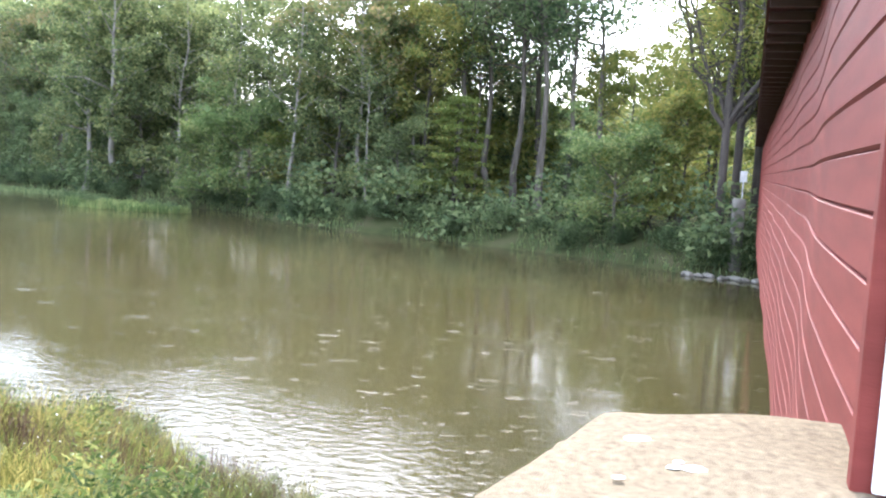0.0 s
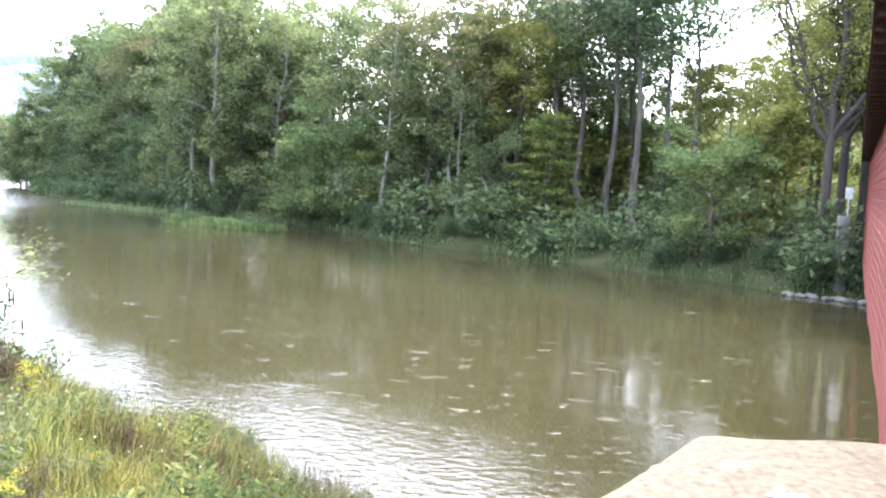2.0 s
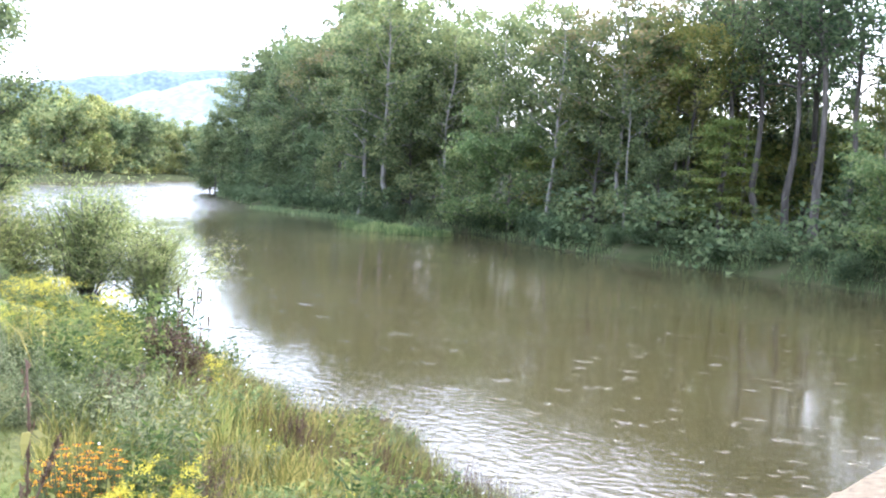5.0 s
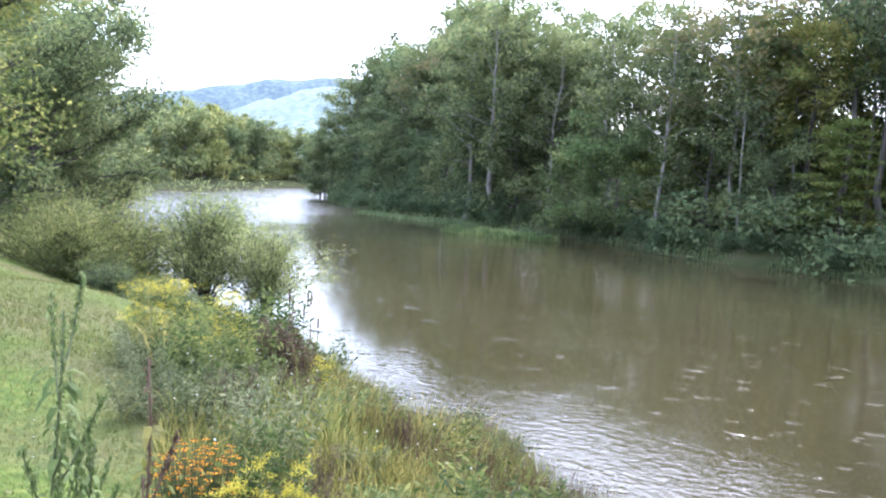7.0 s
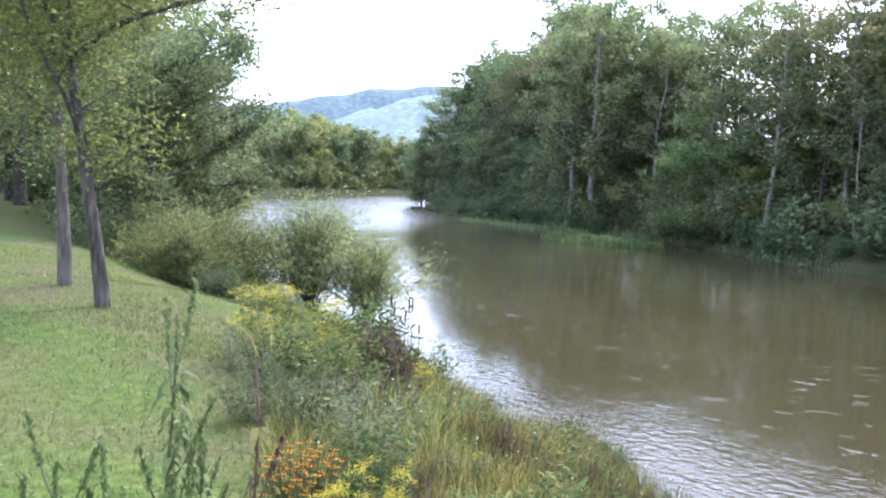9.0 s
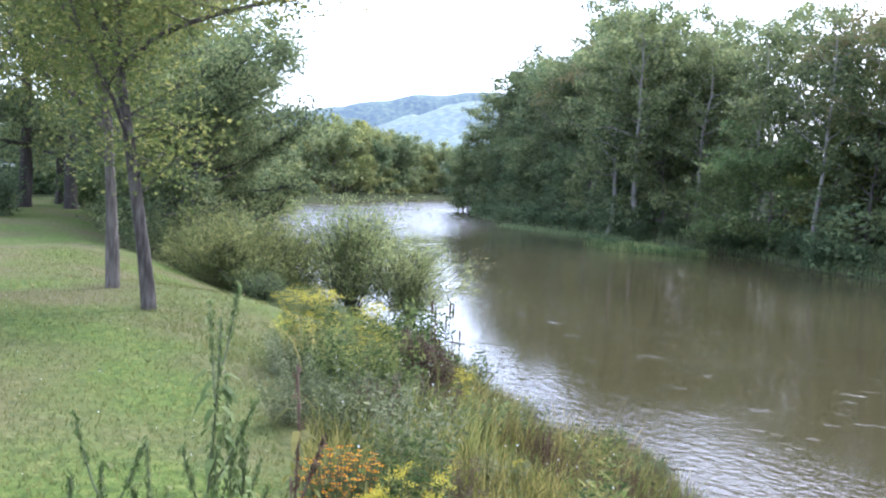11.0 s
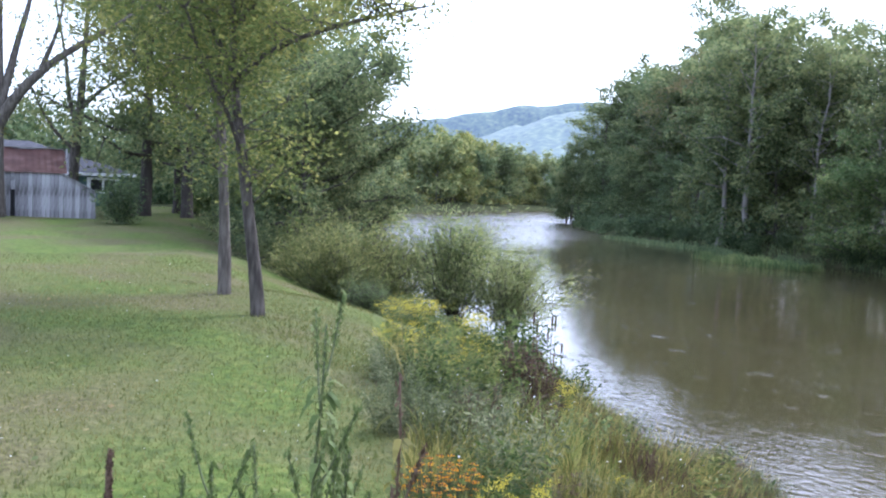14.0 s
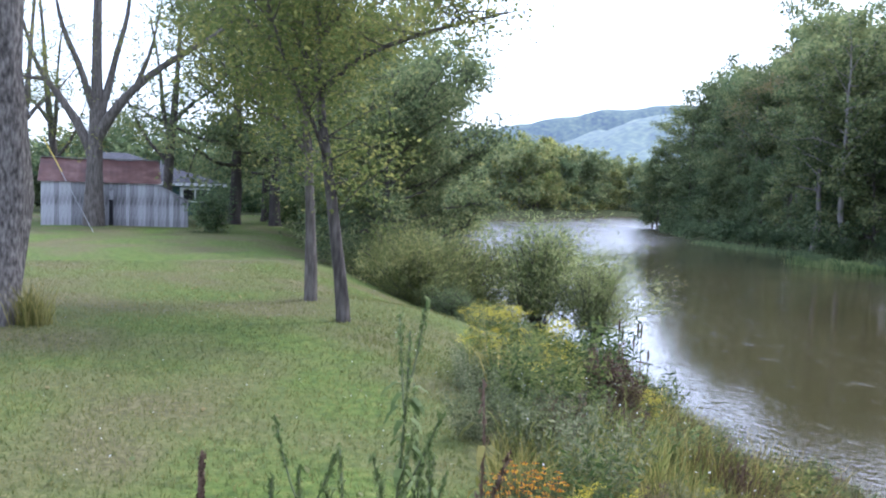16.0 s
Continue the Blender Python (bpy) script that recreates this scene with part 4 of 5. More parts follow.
brown_p = scatter(60000, -6.5, 0.8, 6, 13.5, lambda x, y, d: near_weeds(x, y, d) & (d < 4), wr)[:7000]
b = Build()
blades(b, brown_p, 0.62, 0.007, wr, 0.5)
tagged(new("seeding_grass", b.mesh("seeding_grass", DOCK)), "reddish-brown seeding grass on the bank", "grass", kind="stuff")

edge = scatter(50000, -30, -7, 11, 40, lambda x, y, d: (d > -0.2) & (d < 3.6) & (y > 0.9 * -x + 4), wr)[:9000]
b = Build()
blades(b, edge, 0.6, 0.018, wr, 0.6)
tagged(new("shore_grass", b.mesh("shore_grass", REED)), "long grass under the willow bushes", "grass", kind="stuff")

turf = scatter(420000, -24, 0.5, 0.5, 22, lambda x, y, d: (d > 2.5) & (x + y < 0.3) & (np.hypot(x, y) < 24) & (np.hypot(x, y) > 3.0)
               & (wr.uniform(size=x.shape) < np.clip(9.0 / np.hypot(x, y), 0.12, 1)), wr)[:95000]
b = Build()
blades(b, turf, 0.06, 0.014, wr, 0.9, tri=True)
tagged(new("lawn_grass", b.mesh("lawn_grass", LAWN)), "short mown lawn grass", "grass", kind="stuff")
dots = turf[wr.choice(len(turf), 420, replace=False)] + np.array([0, 0, 0.05])
b = Build()
b.leaves(dots, 0.045, wr, aspect=0.9, up=1.5)
tagged(new("fallen_leaves", b.mesh("fallen_leaves", LEAF["rust"])), "small fallen leaves scattered on the lawn", "leaves", kind="stuff")
cl = turf[wr.choice(len(turf), 320, replace=False)] + np.array([0, 0, 0.05])
b = Build()
b.leaves(cl, 0.016, wr, aspect=1.0, up=1.5)
tagged(new("clover_flowers", b.mesh("clover_flowers", PETAL)), "tiny white clover flowers in the lawn", "flowers", kind="stuff")


def weed_meshes(seed, h, spread, n_leaf, size, mat, stems=16, aspect=0.3, straight=False):
    rng = np.random.default_rng(seed)
    wood, leaf = Build(), Build()
    for i in range(stems):
        az, out = rng.uniform(0, 6.28), rng.uniform(0.1, 1.0) * spread
        u = np.linspace(0, 1, 4)
        hh = h * rng.uniform(0.65, 1.0)
        p = np.stack([math.cos(az) * out * (0.35 + 0.65 * u), math.sin(az) * out * (0.35 + 0.65 * u), hh * u - 0.03], 1)
        wood.tube(p, 0.004 * (1 - 0.7 * u), 4)
        q = rng.uniform(0.15, 1.0, int(0.5 * n_leaf / stems))
        c = np.stack([np.interp(q, u, p[:, k]) for k in range(3)], 1) + rng.normal(size=(len(q), 3)) * 0.05 * (0.4 if straight else 1.0)
        leaf.leaves(c, size * 1.35, rng, aspect=aspect, droop=0.15)
    return wood.mesh("stalk", STEM, True), leaf.mesh("foliage", mat)


def weed(meshes, x, y, label, name="weed_clump", scale=1.0, turn=0.0, group="bank weeds", z=None):
    t = thing(name, (x, y, gz(x, y) - 0.02 if z is None else z), label, "weed", group, turn)
    t.scale = (scale, scale, scale)
    part("stalk", meshes[0], None, t)["kind"] = "stuff"
    part("foliage", meshes[1], None, t)
    return t


LEAFY = [weed_meshes(101, 0.85, 0.5, 2600, 0.055, WEED, 26, 0.30), weed_meshes(102, 0.7, 0.55, 3000, 0.042, WEED_GREY, 30, 0.3),
         weed_meshes(103, 1.05, 0.4, 2600, 0.060, WEED, 22, 0.24), weed_meshes(104, 0.55, 0.5, 2800, 0.05, LEAF["bright"], 24, 0.35),
         weed_meshes(105, 0.95, 0.45, 4000, 0.048, WEED_DARK, 30, 0.30), weed_meshes(106, 0.8, 0.4, 1500, 0.05, DOCK, 26, 0.16, True)]
WLABEL = ["leafy green bank weed", "feathery grey-green bank weed", "tall narrow-leaved green bank weed", "bright-green low bank weed", "dark-leaved bushy bank weed", "withered brown bank weed"]
spots = scatter(1200, -9.5, 0.4, 2.2, 14, near_weeds, np.random.default_rng(33))
wr2 = np.random.default_rng(34)
for p in spots[:175]:
    # mostly leafy plants up the bank, fewer where the straw grass stands by the water
    if p[0] > -4.0 and p[1] > 5.0 and wr2.uniform() < 0.75:
        continue
    i = int(wr2.choice([0, 1, 1, 2, 3, 4, 5, 0]))
    weed(LEAFY[i], p[0], p[1], WLABEL[i] + " among long grass", scale=wr2.uniform(0.4, 0.95) * (0.62 if p[0] < -5.2 else 1.0), turn=wr2.uniform(0, 360))
for x, y, s in ((-6.3, 9.1, 1.5), (-6.8, 9.6, 1.5), (-7.3, 9.3, 1.4), (-6.9, 10.9, 1.5), (-7.5, 10.3, 1.5), (-6.0, 9.8, 1.2)):
    weed(LEAFY[4], x, y, "dense dark-green leafy weed at the water's edge", scale=s, turn=x * 99)
for x, y, s in ((-4.4, 5.4, 0.75), (-4.8, 5.2, 0.7), (-4.3, 6.0, 0.75), (-6.3, 6.6, 0.6), (-6.0, 7.1, 0.65), (-5.6, 6.2, 0.6)):
    weed(LEAFY[1], x, y, "feathery grey-green bank weed", scale=s, turn=x * 77)

ap = scatter(4000, -9, 0.6, 3.5, 14, near_weeds, wr2)[:520]
b = Build()
b.leaves(ap + np.stack([np.zeros(len(ap)), np.zeros(len(ap)), wr2.uniform(0.35, 0.75, len(ap))], 1), 0.014, wr2, aspect=1.0, up=1.0)
tagged(new("aster_flowers", b.mesh("aster_flowers", PETAL)), "tiny white asters dotted through the bank weeds", "flowers", kind="stuff")
# goldenrod, dock, coneflowers


def goldenrod_meshes(seed, h, heads, size):
    rng = np.random.default_rng(seed)
    wood, leaf, plumes = Build(), Build(), []
    for i in range(heads):
        head = Build()
        az, out = rng.uniform(0, 6.28), rng.uniform(0.05, 0.30)
        u = np.linspace(0, 1, 5)
        hh = h * rng.uniform(0.75, 1.0)
        p = np.stack([math.cos(az) * out * u, math.sin(az) * out * u, hh * u - 0.03], 1)
        wood.tube(p, 0.006 * (1 - 0.6 * u), 4)
        q = rng.uniform(0.2, 0.85, 60)
        c = np.stack([np.interp(q, u, p[:, k]) for k in range(3)], 1) + rng.normal(size=(60, 3)) * 0.025
        leaf.leaves(c, 0.10, rng, aspect=0.2, droop=0.2)
        for j in range(13):                               # arching plumes
            a2 = rng.uniform(0, 6.28)
            z0 = hh * (1 - 0.55 * rng.uniform() ** 1.2)
            s = np.linspace(0, 1, 40)
            ln = size * rng.uniform(0.5, 1.0)
            c = np.array([math.cos(az) * out, math.sin(az) * out, z0]) + np.stack(
                [math.cos(a2) * ln * s, math.sin(a2) * ln * s, ln * (0.55 * s - 0.45 * s * s)], 1) + rng.normal(size=(40, 3)) * 0.014
            head.leaves(c, 0.014, rng, aspect=0.7)
        plumes.append(head.mesh("flower_plume", GOLD))
    return [wood.mesh("stalk", STEM, True), leaf.mesh("foliage", WEED)] + plumes


def goldenrod(m, x, y, scale=1.0, turn=0.0):
    t = thing("goldenrod", (x, y, gz(x, y) - 0.02), "goldenrod in yellow flower on the weedy bank", "flower", "goldenrods", turn)
    t.scale = (scale, scale, scale)
    for me in m:
        part(me.name.split(".")[0], me, None, t)["kind"] = "stuff"


GR = [goldenrod_meshes(111, 1.3, 5, 0.24), goldenrod_meshes(112, 1.0, 2, 0.13)]
for x, y, s in ((-6.6, 7.2, 0.9), (-6.35, 7.35, 0.95), (-6.25, 8.1, 1.0), (-5.4, 6.6, 0.5), (-5.15, 6.1, 0.5),
                (-2.2, 3.05, 0.86), (-2.05, 3.3, 0.84), (-2.4, 2.95, 0.7), (-3.0, 5.6, 0.4), (-2.2, 5.4, 0.4), (-4.6, 7.6, 0.7)):
    goldenrod(GR[0] if y > 6.5 else GR[1], x, y, s * 0.88, x * 131)


def dock_meshes(seed, h, stems):
    rng = np.random.default_rng(seed)
    wood, head = Build(), Build()
    for i in range(stems):
        az, out = rng.uniform(0, 6.28), rng.uniform(0.02, 0.28)
        u = np.linspace(0, 1, 4)
        hh = h * rng.uniform(0.6, 1.0)
        p = np.stack([math.cos(az) * out * u, math.sin(az) * out * u, hh * u - 0.02], 1)
        wood.tube(p, 0.006 * (1 - 0.5 * u), 4)
        q = rng.uniform(0.45, 1.0, 110)
        c = np.stack([np.interp(q, u, p[:, k]) for k in range(3)], 1) + rng.normal(size=(110, 3)) * 0.014
        head.leaves(c, 0.028, rng, aspect=0.7)
    return wood.mesh("stalk", STEM_BROWN, True), head.mesh("seed_head", DOCK)


DK = dock_meshes(121, 1.0, 14)
for x, y, s in ((-5.0, 7.35, 0.95), (-4.85, 7.5, 0.85), (-5.15, 7.5, 0.9), (-4.1, 11.0, 0.7), (-3.85, 10.0, 0.65), (-3.7, 10.1, 0.6), (-3.1, 7.6, 0.55), (-0.83, 6.9, 0.5), (-3.6, 7.4, 0.6)):
    t = thing("dock_plant", (x, y, gz(x, y) - 0.02), "dead reddish-brown dock stalks with seed heads", "weed", "dock plants", x * 57)
    t.scale = (s, s, s)
    part("stalk", DK[0], None, t)
    part("seed_head", DK[1], None, t)


def cattail(x, y, h):
    t = thing("cattail", (x, y, gz(x, y) - 0.02), "thin stalk with a dark brown seed spike", "weed", "cattails")
    w = Build()
    w.tube([(0, 0, 0), (0.01, 0, h * 0.5), (0.0, 0.02, h)], [0.006, 0.005, 0.003], 5)
    part("stalk", w.mesh("stalk", STEM_BROWN), None, t)
    s = Build()
    s.tube([(0, 0.018, h * 0.90), (0, 0.019, h * 0.92), (0, 0.02, h * 0.98), (0, 0.02, h)], [0.006, 0.015, 0.015, 0.005], 8)
    part("seed_spike", s.mesh("seed_spike", DOCK, True), None, t)


for x, y, h in ((-6.66, 9.98, 1.75), (-6.5, 10.1, 1.6), (-6.45, 10.2, 1.85), (-6.3, 10.15, 1.5), (-6.75, 10.2, 1.7), (-6.6, 10.35, 1.9)):
    cattail(x, y, h)


def coneflowers(x, y):
    rng = np.random.default_rng(131)
    t = thing("coneflower_clump", (x, y, gz(x, y) - 0.02), "clump of small orange coneflowers with dark centres", "flower")
    wood, leaf, petal, eye = Build(), Build(), Build(), Build()
    for i in range(190):
        a, r = rng.uniform(0, 6.28), 0.22 * math.sqrt(rng.uniform())
        h = (0.62 - 0.35 * r) * rng.uniform(0.7, 1.1)
        e = np.array([math.cos(a) * r, math.sin(a) * r, h])
        wood.tube([e * (0.3, 0.3, 0), e * (0.8, 0.8, 0.6), e], [0.004, 0.003, 0.002], 3)
        leaf.leaves(e * rng.uniform(0.3, 0.8, (8, 1)) + rng.normal(size=(8, 3)) * 0.02, 0.07, rng, aspect=0.3)
        for k in range(6):
            an = k * 1.047 + a
            ax = np.array([[math.cos(an), math.sin(an), -0.1]])
            petal.leaves(e + ax * 0.008, 0.016, rng, aspect=0.6, axis=ax * 6)
        eye.tube([e - (0, 0, 0.004), e + (0, 0, 0.006)], [0.005, 0.003], 5)
    part("stalk", wood.mesh("stalk", STEM), None, t)
    part("foliage", leaf.mesh("foliage", WEED), None, t)
    part("petal", petal.mesh("petal", ORANGE), None, t, "orange petals")["kind"] = "stuff"
    part("flower_centre", eye.mesh("flower_centre", STEM_BROWN), None, t, "dark brown flower centres")["kind"] = "stuff"


coneflowers(-2.76, 3.35)


def stalk_weed(seed, x, y, h, side, mat=STEM, leaf=STALK_LEAF, leaves=46, spike=0.30, name="tall_weed", label="tall green weed with drooping narrow leaves and bud spikes", lean=(0, 0)):
    """A tall foreground weed: stem, side shoots with bud spikes, drooping strap leaves."""
    rng = np.random.default_rng(seed)
    t = thing(name, (x, y, gz(x, y) - 0.03), label, "weed", "foreground weeds")
    wood, lf = Build(), Build()
    u = np.linspace(0, 1, 8)
    main = np.stack([lean[0] * u + 0.012 * np.sin(u * 7 + seed), lean[1] * u + 0.012 * np.cos(u * 6 + seed), h * u], 1)
    shoots = [(main, 0.0065)]
    for i in range(side):
        q = rng.uniform(0.45, 0.9)
        b0 = np.array([np.interp(q, u, main[:, k]) for k in range(3)])
        az = rng.uniform(0, 6.28)
        ln = h * rng.uniform(0.12, 0.26)
        s = np.linspace(0, 1, 5)
        shoots.append((b0 + np.stack([math.cos(az) * ln * 0.5 * s ** 0.8, math.sin(az) * ln * 0.5 * s ** 0.8, ln * s ** 1.1], 1), 0.0035))
    for p, r in shoots:
        s = np.linspace(0, 1, len(p))
        wood.tube(p, r * (1 - 0.65 * s) + 0.0008, 6)
        m = 150 if r > 0.005 else 85
        q = rng.uniform(1 - (spike if r > 0.005 else 0.55), 1.0, m)
        c = np.stack([np.interp(q, s, p[:, k]) for k in range(3)], 1) + rng.normal(size=(m, 3)) * 0.006
        bud = Build()
        bud.leaves(c, 0.023, rng, aspect=0.4, axis=np.array([[0, 0, 2.0]]))
        part("bud_spike", bud.mesh("bud_spike", leaf if mat is STEM else DOCK), None, t)
    for i in range(leaves):
        q = rng.uniform(0.3, 0.9)
        b0 = np.array([np.interp(q, u, main[:, k]) for k in range(3)])
        az = i * 2.4 + rng.uniform(-0.4, 0.4)
        d = np.array([math.cos(az), math.sin(az), 0])
        ln, wd = rng.uniform(0.07, 0.13), rng.uniform(0.008, 0.014)
        sd2 = np.array([-math.sin(az), math.cos(az), 0]) * wd
        pts = [b0 + d * ln * a + np.array([0, 0, ln * z]) for a, z in ((0.05, 0), (0.35, 0.05), (0.65, -0.15), (0.85, -0.5))]
        v = [pts[0], pts[1] - sd2, pts[1] + sd2, pts[2] - sd2 * 0.9, pts[2] + sd2 * 0.9, pts[3]]
        lf.add(v, [(0, 1, 2), (1, 3, 4, 2), (3, 5, 4)])
    part("stalk", wood.mesh("stalk", mat, True), None, t)
    if leaves:
        part("foliage", lf.mesh("foliage", leaf), None, t)
    return t


stalk_weed(1, -2.10, 1.87, 1.60, 7, lean=(0.02, 0.03))
stalk_weed(2, -2.36, 1.86, 1.15, 5)
stalk_weed(3, -2.40, 2.26, 1.31, 1, leaves=14)
stalk_weed(4, -2.43, 1.76, 1.10, 5)
stalk_weed(5, -2.21, 2.18, 1.10, 6)
stalk_weed(6, -2.55, 1.70, 1.05, 2)
stalk_weed(7, -2.20, 2.0, 1.12, 6)
stalk_weed(9, -2.0, 1.75, 1.05, 5)
stalk_weed(8, -1.96, 2.14, 1.42, 0, STEM_BROWN, STRAW, 12, 0.75, label="tall dry brown weed stalk with withered seed husks")
stalk_weed(10, -1.93, 2.12, 1.05, 1, STEM_BROWN, STRAW, 8, 0.8, label="shorter dry brown weed stalk")


def mullein(x, y, h):
    t = thing("mullein_stalk", (x, y, gz(x, y) - 0.03), "dead upright grey-brown mullein spike", "weed", "foreground weeds")
    rng = np.random.default_rng(3)
    b = Build()
    u = np.linspace(0, 1, 12)
    b.tube(np.stack([0.03 * u, 0.01 * u, h * u], 1), 0.008 + 0.004 * (u > 0.5) - 0.006 * (u > 0.99), 8, 0.12, rng)
    part("stalk", b.mesh("stalk", STEM_BROWN), None, t)
    s = Build()
    q = rng.uniform(0.5, 1.0, 500)
    a = rng.uniform(0, 6.28, 500)
    s.leaves(np.stack([0.03 * q + 0.012 * np.cos(a), 0.01 * q + 0.012 * np.sin(a), h * q], 1), 0.014, rng, aspect=0.8)
    part("seed_spike", s.mesh("seed_spike", DOCK), None, t)


mullein(-2.97, 1.65, 1.05)

# low growth on the far bank and on the shallow islet
fr = np.random.default_rng(51)
fb = scatter(160000, -70, 20, 34, 116, lambda x, y, d: (d > -0.1) & (d < 4.5) & (y + 0.55 * x > 30) & (y < 118) & (x + 0.62 * y > -2), fr)
keepn = patchy(fb, 0.35, 4.0)
fb = fb[keepn > -0.25][:36000]
hgt = 0.25 + 0.9 * np.clip(patchy(fb, 0.5, 9.0) + 0.45, 0, 1)
b = Build()
b.leaves(fb + np.stack([np.zeros(len(fb)), np.zeros(len(fb)), hgt * fr.uniform(0.1, 1, len(fb))], 1), 0.16, fr, up=0.9)
tagged(new("bank_undergrowth", b.mesh("bank_undergrowth", LEAF["green"])), "tangle of vines and weeds on the far bank", "undergrowth", kind="stuff")
b = Build()
gb = fb[fr.choice(len(fb), 9000, replace=False)]
blades(b, gb, 0.5, 0.06, fr, 0.7)
tagged(new("far_bank_grass", b.mesh("far_bank_grass", LEAF["dark"])), "long grass on the far bank", "grass", kind="stuff")
b = Build()
n = 5200
tt, rr = fr.uniform(0, 1, n), fr.normal(size=n) * 0.55
ip = np.stack([-27.2 + 9.0 * tt + 0.4 * rr, 63.6 - 3.4 * tt + rr * (0.5 + 0.9 * np.sin(tt * 3.1)), np.full(n, -0.02)], 1)
blades(b, ip, 0.55 + 0.6 * patchy(ip, 0.6, 3.0), 0.07, fr, 0.7)
tagged(new("islet_grass", b.mesh("islet_grass", LEAF["bright"])), "low grassy islet in the shallows", "grass", kind="stuff")
for x, y, sc in ((-26.2, 63.4, 0.45), (-24.6, 62.8, 0.36), (-20.4, 61.3, 0.4), (-19.2, 60.8, 0.34)):
    plant_bush(SHRUB[2], x, y, "small green shrub on the grassy islet", "bush", "islet shrubs", x * 70, sc, z=-0.03)
b = Build()
n = 2200
tt = fr.uniform(0, 1, n)
ip = np.stack([-45 + 17 * tt + fr.normal(size=n) * 0.4, 80.8 - 10.5 * tt ** 1.1 + fr.normal(size=n) * 0.6, np.full(n, -0.02)], 1)
blades(b, ip, 0.42, 0.08, fr, 0.6)
tagged(new("sedge_margin", b.mesh("sedge_margin", LEAF["dark"])), "strip of sedge along the far shore", "grass", kind="stuff")


def leaf_belt(name, line, depth, height, n, size, mat, label, seed, low=0.0, base=None):
    """Far woods that cannot be counted: leaves in clumps, over a belt behind a line."""
    rng = np.random.default_rng(seed)
    m = n // 90
    L = sum((Vector(q) - Vector(p)).length for p, q in zip(line, line[1:]))
    cs = []
    for i in range(m):
        p = along(line, rng.uniform(0, L), depth * rng.uniform(0, 1))
        top = height * (0.65 + 0.5 * noise.noise(Vector((p.x * 0.12, p.y * 0.12, seed))))
        z = gz(p.x, p.y) if base is None else base
        cs.append((p.x, p.y, z + low + (top - low) * rng.uniform(0, 1) ** 0.8))
    cs = np.array(cs)
    pick = rng.integers(0, m, n)
    b = Build()
    b.leaves(cs[pick] + rng.normal(size=(n, 3)) * np.array([1, 1, 0.7]) * max(0.9, size * 2.4), size, rng, up=0.5, tri=True)
    tagged(new(name, b.mesh(name, mat)), label, "woods", kind="stuff")


leaf_belt("wood_understorey", BANK + [(22, 33)], 9, 4.5, 16000, 0.36, LEAF["dark"], "shaded undergrowth inside the far woods", 61)
leaf_belt("wood_back", [(-60, 140), (-40, 118), (-15, 96), (10, 82), (40, 66)], 16, 9, 24000, 0.55, LEAF["green"], "deeper rows of the far woods", 62)
leaf_belt("sunlit_thicket", [(40, 44), (20, 54), (8, 60), (-4, 68)], -10, 8, 26000, 0.36, LEAF["yellow"], "yellow-green sunlit thicket behind the bank", 63)
leaf_belt("yard_woods", [(-66, 66), (-62, 52), (-68, 36), (-76, 18), (-84, -6)][::-1], 12, 8, 62000, 0.44, LEAF["green"], "green woods behind the yard and house", 64)
leaf_belt("yard_thicket", [(-46, 34), (-54, 38), (-64, 34), (-70, 24), (-76, 10)], -9, 9.0, 40000, 0.4, LEAF["dark"], "dark woods behind the hedge and house", 65)
leaf_belt("downstream_woods", [(-190, 120), (-160, 200), (-95, 250), (-20, 280), (60, 290)], 25, 15, 34000, 1.0, LEAF["dark"], "distant woods at the river's bend", 66, base=1.5)
leaf_belt("downstream_shore", [(-58, 58), (-71, 71), (-90, 91), (-105, 111), (-117, 148), (-124, 188), (-100, 212)], 7, 2.2, 12000, 0.4, LEAF["olive"], "mixed green growth on the distant shore", 67)

# ---------------------------------------------------------------- the red covered bridge
BRIDGE = pose(0, 0, 0, 0, 0, -19.10)          # local y runs along the bridge, local x to its far side
WALL, NEAR_END, FAR_END = 0.40, 2.60, 45.0
bridge = new("covered_bridge")
bridge.matrix_basis = BRIDGE
tagged(bridge, "red board-sided covered bridge over the river", "bridge")


def wall_x(y):
    """The old wall bows and ripples a little along its length."""
    return WALL - 0.02 + 0.012 * math.sin(y * 1.1) + 0.08 * float(smooth01(np.array((y - 5.0) / 3.5))) - 0.05 * float(smooth01(np.array((y - 12) / 20)))


def board_mesh(w=0.205, t=0.02):
    ys = [NEAR_END + (FAR_END - NEAR_END) * (i / 70) ** 2.2 for i in range(71)]
    prof = [(0.0, 0.0), (-0.006, 0.003), (-t * 0.7, 0.010), (-t, 0.013), (-t, w - 0.009), (-t * 0.75, w - 0.005), (0.0, w)]
    v = [(wall_x(y) + px, y, pz) for y in ys for px, pz in prof]
    k = len(prof)
    f = [(i * k + j, i * k + j + 1, (i + 1) * k + j + 1, (i + 1) * k + j) for i in range(70) for j in range(k - 1)]
    f.append(tuple(range(k)))
    return mesh_of("board", v, f, RED)


